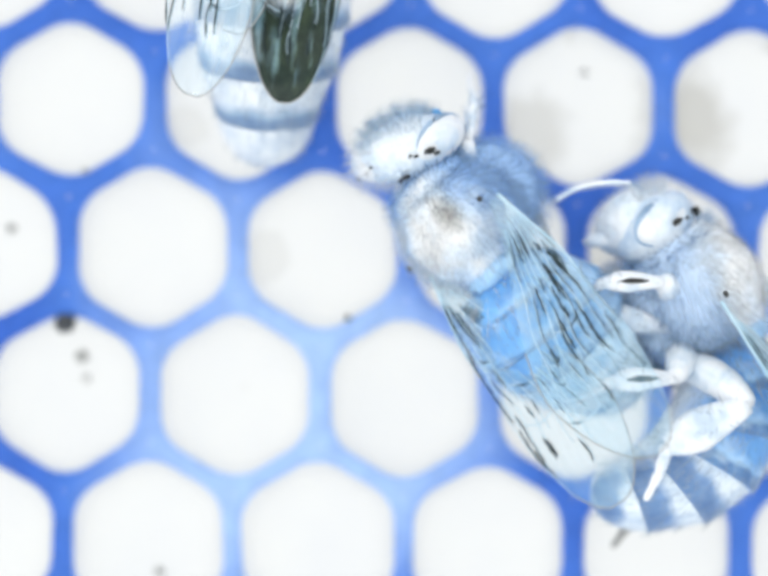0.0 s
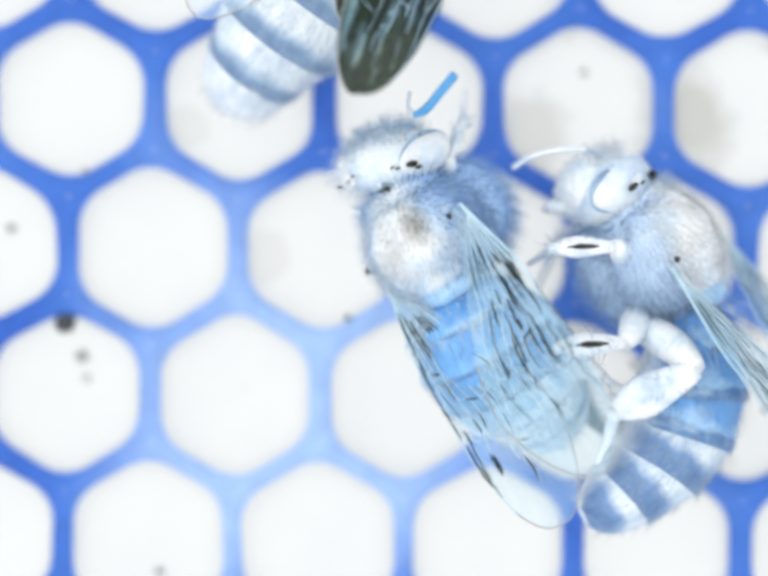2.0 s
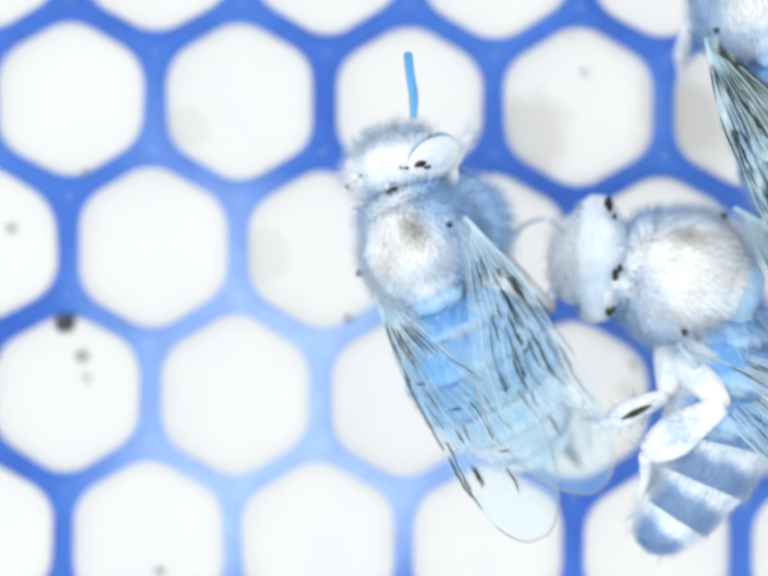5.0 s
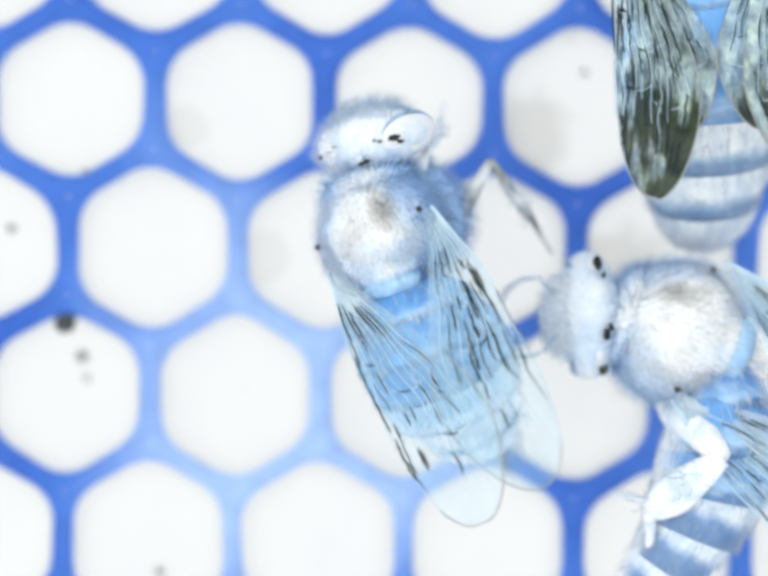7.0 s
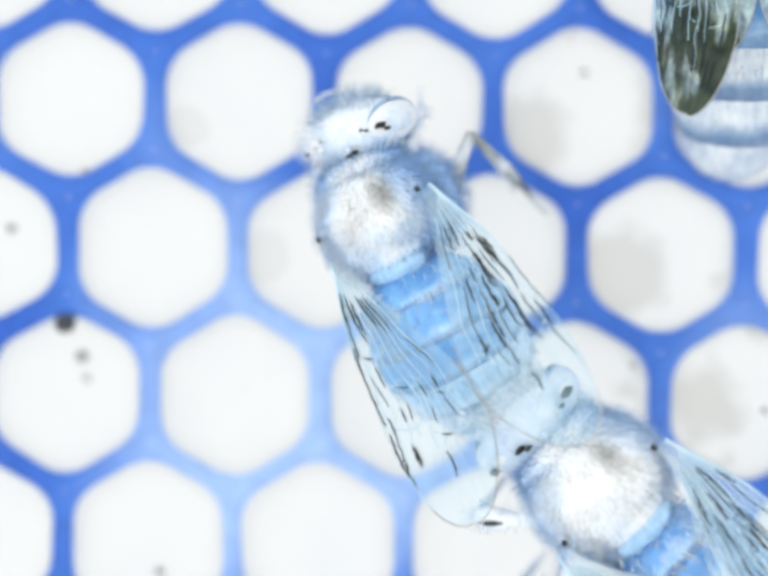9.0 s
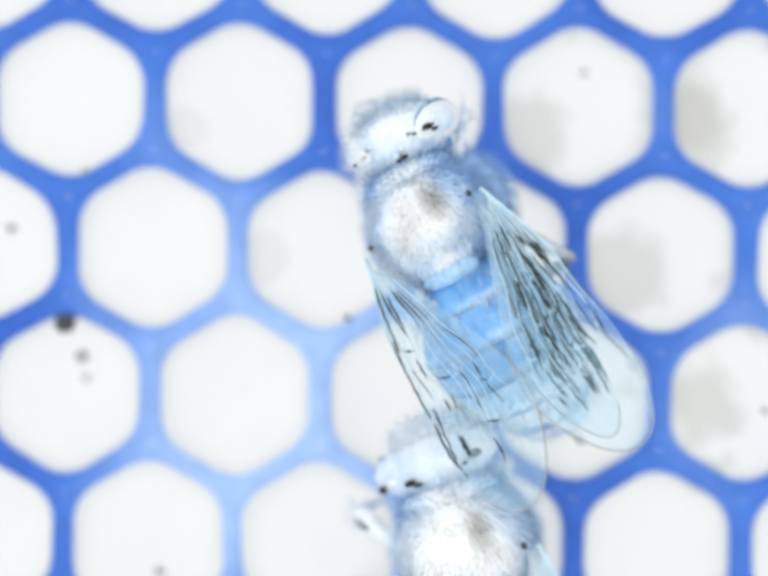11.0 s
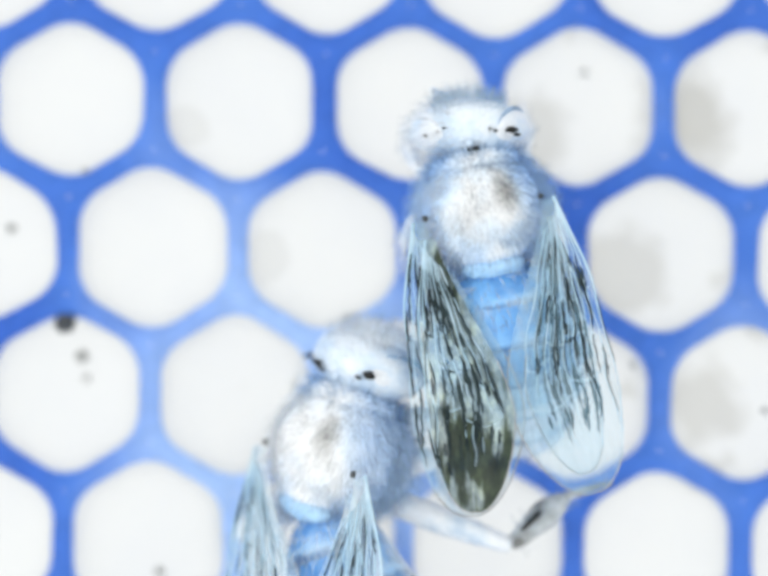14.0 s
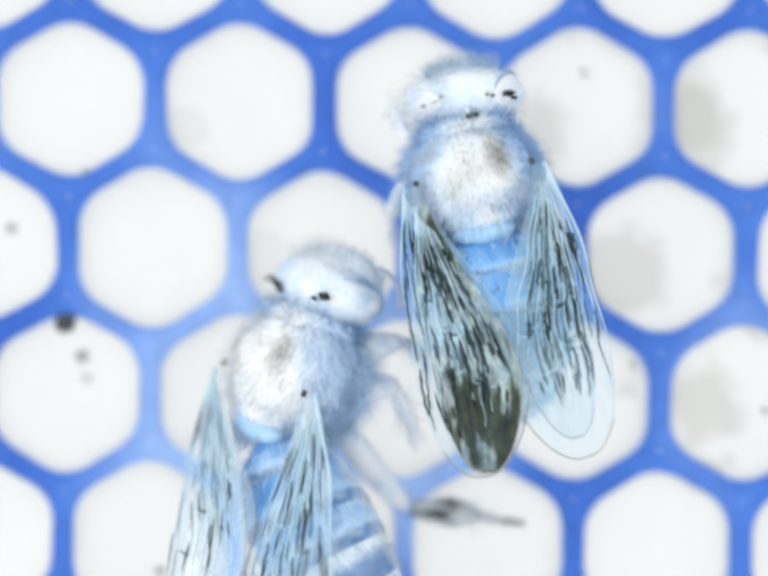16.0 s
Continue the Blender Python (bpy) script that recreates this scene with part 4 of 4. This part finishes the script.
    go(partner_bee, [
        (0, 9.68, 0.04, 2.6, 0, 65, 32), (0.5, 9.08, 0.94, 2.6, 0, 62, 32), (1, 9.15, 1.17, 2.6, 0, 62, 32), (1.5, 8.85, 1.24, 2.6, 0, 60, 32),
        (2, 8.4, 1.17, 2.6, 0, 60, 32), (2.5, 8.1, 1.54, 2.6, 0, 58, 34), (3, 8.4, 2.44, 2.6, 0, 54, 36), (3.5, 8.48, 2.44, 2.6, 0, 46, 40),
        (4, 8.48, 1.09, 2.6, 0, 15, 70), (4.2, 8.85, 0.79, 2.6, 0, 15, 70), (5.2, 9.15, 0.27, 2.6, 0, 12, 70), (6.3, 9.23, -0.18, 2.6, 0, 10, 70),
        (6.5, 9.15, -0.33, 2.6, 0, 10, 70), (7, 8.9, -1.3, 2.6, 0, 10, 72), (7.5, 8.55, -1.6, 2.6, 0, 10, 68), (8, 7.88, -1.9, 2.6, 0, 10, 64),
        (8.5, 7.81, -3.37, 3.2, 0, 5, 58), (9, 6.3, -5.8, 4.2, 0, 0, 47), (9.2, 5.94, -6.17, 4.2, 0, 0, 44), (10.2, 3.97, -7.5, 2.8, 0, 0, 28),
        (11.3, 2.12, -7.84, 2.4, 0, -14, 14), (11.5, 1.89, -7.77, 2.4, 0, -16, 12), (12, 0.75, -6.8, 2.4, 0, -24, 6),
        (12.5, 1.1, -6.4, 2.4, 0, -30, 2), (13, -0.85, -5.5, 2.4, 0, -36, -8), (13.5, -1.25, -5.0, 2.4, 0, -40, -14),
        (14, -1.42, -4.95, 2.4, 0, -42, -16), (14.5, -1.5, -4.25, 2.4, 0, -44, -18), (15, -2.6, -3.45, 2.4, 0, -45, -18),
        (15.5, -2.65, -3.35, 2.4, 0, -45, -18), (16, -2.75, -2.57, 2.4, 0, -45, -18),
    ])
    turn(partner_bee["head"], [(0, -5, 22, 0, 0, -0.35), (3.5, -5, 26, 8, 0, -0.4), (4, 0, 0, 18), (8, 0, 0, 20), (9, 0, 0, 0), (11.5, 0, 0, 5), (13, 0, 0, 0), (16, 0, 0, -2)])
    bend(partner_bee, [(0, 14, 0, -14, 17, -10, 0, 0), (0.5, 14, 0, -14, 14, -10, 0, 0), (1, 14, 0, -14, 14, -10, 0, 0), (1.5, 14, 0, -14, 11, -10, 0, 0), (2, 14, 0, -9, 11, -10, 0, 0), (3, 14, 0, -9, 11, -9, 0, 0), (3.5, 14, 12, -18, 10, -6, 0, 0), (4, 6, 45, -54, 9, -5, -0.4, 0.3), (7, 6, 45, -60, 9, -5, -0.5, 0.4), (8, 6, 32, -52, 8, -4, -0.4, 0.4), (8.5, 5, 15, -32, 6, -2, -0.2, 0.2),
                       (9, 0, 0, 0, 4, 0, 0, 0), (11.3, 0, 0, 0, 4, 0, 0, 0), (13, 8, 0, 22, 6, 3, 0, 0), (16, 8, 0, 32, 6, 4, 0, 0)])
    # its left legs keep their grip while the body turns over
    grip = Matrix.Identity(4)
    for name in ("left_front", "left_middle", "left_hind"):
        base = partner_bee[name].matrix_basis.copy()
        draw = {"left_middle": (0, 0, 48), "left_front": (32, -64, -80)}.get(name, (0, 0, 0))
        held = [(t, pose(0, 0, 0, 0, -r, 0) @ pose(0, 0, 0, 0, 46, 40 - h), pose(0, 0, 0, draw[0] * k, draw[1] * k, draw[2] * k)) for t, r, h, k in ((4, 15, 70, 0), (5.2, 12, 70, 0.5), (6.3, 10, 70, 1), (8, 10, 64, 1), (8.5, 5, 58, 0.5))]
        walk(partner_bee[name], [(t, m @ base @ own) for t, m, own in ((0, grip, grip), (3.5, grip, grip), *held, (9, grip, grip), (16, grip, grip))])
    go(large_bee, [
        (0, -3.02, 14.7, 3.4, 0, 0, -4), (0.5, -0.28, 14.62, 3.4, 0, 0, -30), (1, 1.57, 13.14, 3.4, 0, 0, -50), (1.5, 1.79, 13.14, 3.4, 0, 0, -41),
        (2, 1.61, 14.13, 3.4, 0, 0, -38), (2.5, 1.42, 15.5, 3.4, 0, 0, -36), (3, 1.57, 17.3, 3.4, 0, 0, -32), (3.5, 1.72, 19.6, 3.4, 0, 0, -25),
        (4.2, 2.46, 22.02, 3.4, 0, 0, -20), (16, 2.46, 23.5, 3.4, 0, 0, -20),
    ])
    for name in ("fore_r", "hind_r"):
        base = large_bee[name].matrix_basis.copy()
        walk(large_bee[name], [(t, base @ pose(0, 0, 0, p, 0, h) @ pose(0, 0, 0, 0, 62 if t == 1 else 20 if 0.7 < t < 1.3 else 0, 0)) for t, p, h in [(0, 6, -8), (0.2, -14, 0), (0.4, -18, 16), (0.6, -16, 20), (0.8, -32, 14), (1, -26, 4), (1.2, -34, 8), (1.4, -32, 28), (1.6, -28, 18), (1.8, -24, 10), (2, -20, 8), (2.2, -18, 6), (2.4, -6, 8), (2.6, 8, 9), (2.8, 8, 6), (3, 10, 4), (16, 0, 5)]])
    for name in ("fore_l", "hind_l", "fore_r", "hind_r"):
        turn(second_large_bee[name], [(0, -7, 0, 0), (16, -7, 0, 0)])
    go(second_large_bee, [
        (0, 19.53, 2.79, 3.2, 0, 0, 70), (3, 17.31, 2.49, 3.2, 0, 0, 62), (3.6, 14.34, 3.83, 3.2, 0, 0, 60), (4, 12.9, 5.5, 3.2, 0, 0, 50),
        (4.2, 12.5, 5.9, 3.2, 0, 0, 48), (5.2, 11.07, 9.62, 3.2, 0, 0, 18), (6.3, 9.89, 12.5, 3.2, 0, 0, 5), (6.5, 10.11, 12.2, 3.2, 0, 0, 5),
        (7, 9.37, 11.77, 3.2, 0, 0, 4), (7.5, 10.9, 11.6, 3.2, 0, 0, 3), (8, 10.41, 13.33, 3.2, 0, 0, 3), (8.5, 10.18, 14.22, 3.2, 0, 0, 2),
        (9, 10.92, 14.07, 3.2, 0, 0, 0), (9.2, 10.7, 14.37, 3.2, 0, 0, 0), (10.2, 10.33, 17.63, 3.2, 0, 0, 0), (11.3, 10.63, 22.83, 3.2, 0, 0, 0),
        (16, 10.63, 23.57, 3.2, 0, 0, 0),
    ])
    go(glass_bee, [
        (0, -25, -13.72, 3.2, 0, 180, -45), (11, -18.25, -13.13, 6, 0, 180, -45), (11.3, -13.26, -11.45, 7.4, 0, 180, -45),
        (11.5, -10.62, -9.09, 7.4, 0, 180, -45), (11.7, -7.98, -6.03, 7.4, 0, 180, -46), (11.9, -4.78, -3.11, 7.4, 0, 180, -49),
        (12, -3.53, -2.49, 7.4, 0, 180, -53), (12.1, -1.5, -2, 7.4, 0, 180, -58), (12.3, 1.54, -0.24, 7.4, 0, 180, -68),
        (12.5, 7.45, 1.36, 7.4, 0, 180, -74), (12.7, 8.98, 1.71, 7.4, 0, 180, -74), (12.9, 12.87, 1.92, 7.4, 0, 180, -76),
        (13.1, 16.62, 2.47, 7.4, 0, 180, -76), (14, 24.39, 2.96, 6, 0, 180, -76), (16, 24.78, 3, 5, 0, 180, -76),
    ])
    turn(glass_bee["head"], [(0, 0, 0, 22), (12, 0, 0, 22), (12.5, 0, 0, 4), (16, 0, 0, 4)])
    go(passing_bee, [
        (0, 22.5, -0.18, 3.2, 0, 0, 120), (13.5, 20.13, -3.01, 6, 0, 0, 120), (14, 16.74, -3.19, 8, 0, 0, 130), (14.2, 12.47, -4.43, 8, 0, 0, 138),
        (14.3, 10.68, -5.95, 8, 0, 0, 140), (14.5, 7.65, -9.94, 8, 0, 0, 142), (14.7, 5.45, -13.38, 8, 0, 0, 142), (15, 3.07, -18.65, 6, 0, 0, 142),
        (16, 1.67, -18.94, 5, 0, 0, 142),
    ])
    for name, rows in (("fore_l", ((0, 11, -6, 0.72, -0.54), (0.5, 11, -5.8, 0.80, -0.51), (1, 11, -4.5, 0.84, -0.49), (1.5, 11, 0.8, 0.72, -0.54), (2, 11, 4, 0.68, -0.56), (2.5, 11, 3.5, 0.70, -0.55), (3, 11, 4, 0.68, -0.56), (3.5, 11, 6, 0.60, -0.6), (4, 11, 5.7, 0.60, -0.6), (4.2, 11, 5.5, 0.60, -0.6), (5.2, 5.5, 9.9, 0.51, -0.65), (6.3, 0, 14.1, 0.40, -0.7), (8, 0, 10, 0.4, -0.7), (9.2, 0, 1, 0.4, -0.7), (11.5, 0, 3), (12.5, 0, -3), (13, 0, -6), (13.5, 0, -8), (14, 0, -3), (16, 0, 1))),
                       ("fore_r", ((0, 11, -5, 0.09, -0.15), (0.5, 11, -5.2, 0.21, 0.12), (1, 11, -4.5, 0.28, 0.14), (1.5, 11, 0.2, 0.28, 0.19), (2, 11, 3, 0.08, 0.21), (2.5, 11, 2.5, 0.28, 0.12), (3, 11, 3, 0.22, 0.05), (3.5, 11, 5, 0.21, 0.1), (4, 11, 5, 0.21, 0.07), (4.2, 11, 5, 0.21, 0.07), (5.2, 5.5, 7, 0.10, 0.05), (6.3, 0, 9, 0.00, 0), (8, 0, 8), (9.2, 0, 11), (11.5, 0, 7), (12.5, 0, 6), (13, 0, 9), (14, 0, 0), (16, 0, 0)))):
        turn(main_bee[name], [(t, 0, r, h, *shift) for t, r, h, *shift in rows])
    turn(main_bee["abdomen"], [(0, 0, 8, -6, -0.3), (4.2, 0, 8, -5, -0.3), (6.3, 0, 0, 0), (16, 0, 0, 0)])
    turn(main_bee["antenna_r"], [(0, -80, 0, 0), (1.5, -80, 0, 0), (1.8, 80, 0, -74, 1.00, 1.20), (2.2, 82, 0, -72, 1.10, 1.30), (2.4, 86, 0, -40, 1.30, 1.35), (2.6, 86, 0, -38, 1.30, 1.35), (2.8, 80, 0, -74, 1.10, 1.25), (3, 80, 0, -72, 1.10, 1.25), (3.2, 86, 0, -40, 1.20, 1.30), (3.5, 88, 0, -36, 1.20, 1.30), (4.2, 85, 0, -50, 1.10, 1.30), (5.2, 20, 0, 0), (6.3, -80, 0, 0), (16, -80, 0, 0)])
    turn(main_bee["antenna_l"], [(0, -50, 0, 0), (12, -20, 0, 0), (16, -60, 0, 0)])
    for name in ("fore_l", "hind_l", "fore_r", "hind_r"):
        turn(partner_bee[name], [(0, 0, 0, 0), (3.5, 0, 0, 0), (4, 0, 0, -24), (7.8, 0, 0, -26), (8.6, 0, 0, -12), (9, 0, 0, 0), (12, 0, 0, 0), (14, 0, 0, 22), (16, 0, 0, 25)])
    turn(partner_bee["antenna_r"], [(0, 0, 0, 0), (9, 0, 0, 0), (11, -50, 0, 0), (16, -50, 0, 0)])
    turn(partner_bee["antenna_l"], [(0, 0, 0, 0), (9, 0, 0, 0), (11, -50, 0, 0), (16, -50, 0, 0)])
    turn(main_bee["leg_middle"], [(0, 0, 0, -152), (4.2, 0, 0, -152), (5.2, 0, 0, -100), (6.3, 0, 0, -50), (6.9, 0, 0, 0), (8.3, 0, 0, 0), (9.2, 0, 0, 6), (11.3, 0, 0, -100), (16, 0, 0, -110)])
    turn(partner_bee["leg_hind"], [(0, -60, 10, -75), (3, -60, 0, -75), (3.5, -80, 0, -90), (4, -80, -20, -120), (8, -80, -20, -120), (9, -60, -20, -75), (11.5, -30, -30, -50), (12.5, 0, -15, -30), (13, 0, 0, -15), (13.5, 0, 0, -12), (14, 0, 0, 0), (14.5, 0, 0, -22), (15, 0, 0, -26), (15.5, 0, 20, -44), (16, 0, 25, -70)])

    # one hindwing lies folded along the body and opens late
    # its dark film stands for the reflection the left wing shows late
    aside = Matrix.Translation((-0.35 * MM, 0, 0))
    folded = main_bee["hind_l"].matrix_basis.copy()
    tucked = Matrix.Translation((-0.3 * MM, -0.9 * MM, -0.7 * MM)) @ pose(0, 0, 0, 0, 0, 2) @ pose(0, 0, 0, 17, 0, 0) @ pose(0, 0, 0, 0, 96, 0)
    opening = Matrix.Translation((-1.1 * MM, -0.7 * MM, 0.5 * MM)) @ pose(0, 0, 0, 2, 45, 0)
    walk(main_bee["hind_l"], [(0, aside @ tucked), (4.2, aside @ tucked), (6.3, tucked), (12.9, tucked), (13.1, opening), (13.3, folded @ pose(0, 0, 0, 0, 0, -8)), (13.6, folded @ pose(0, 0, 0, 0, 0, -8)), (14.2, folded @ pose(0, 0, 0, 0, 0, -4)), (16, folded @ pose(0, 0, 0, 0, 0, -1))])
    # the other, with its painted streaks, slides out for the later reflections
    spread = main_bee["hind_r"].matrix_basis.copy()
    under = Matrix.Translation((0.3 * MM, -0.9 * MM, -0.9 * MM)) @ pose(0, 0, 0, 0, 0, -2) @ pose(0, 0, 0, 17, 0, 0) @ pose(0, 0, 0, 0, -96, 0)
    half_out = Matrix.Translation((1.1 * MM, -0.7 * MM, 0.3 * MM)) @ pose(0, 0, 0, 2, -45, 4)
    walk(main_bee["hind_r"], [(0, aside @ under), (4.2, aside @ under), (6.3, under), (9.2, under), (10.2, half_out), (11.3, spread @ pose(0, 0, 0, 0, 0, 9)), (12.5, spread @ pose(0, 0, 0, 0, 0, 9)), (13, spread @ pose(0, 0, 0, 0, 0, 10)), (14, spread @ pose(0, 0, 0, 0, 0, 4)), (16, spread @ pose(0, 0, 0, 0, 0, 4))])
    turn(main_bee["leg_hind"], [(0, 0, 0, -50), (9.2, 0, 0, -50), (16, 0, 0, -58)])

motions()
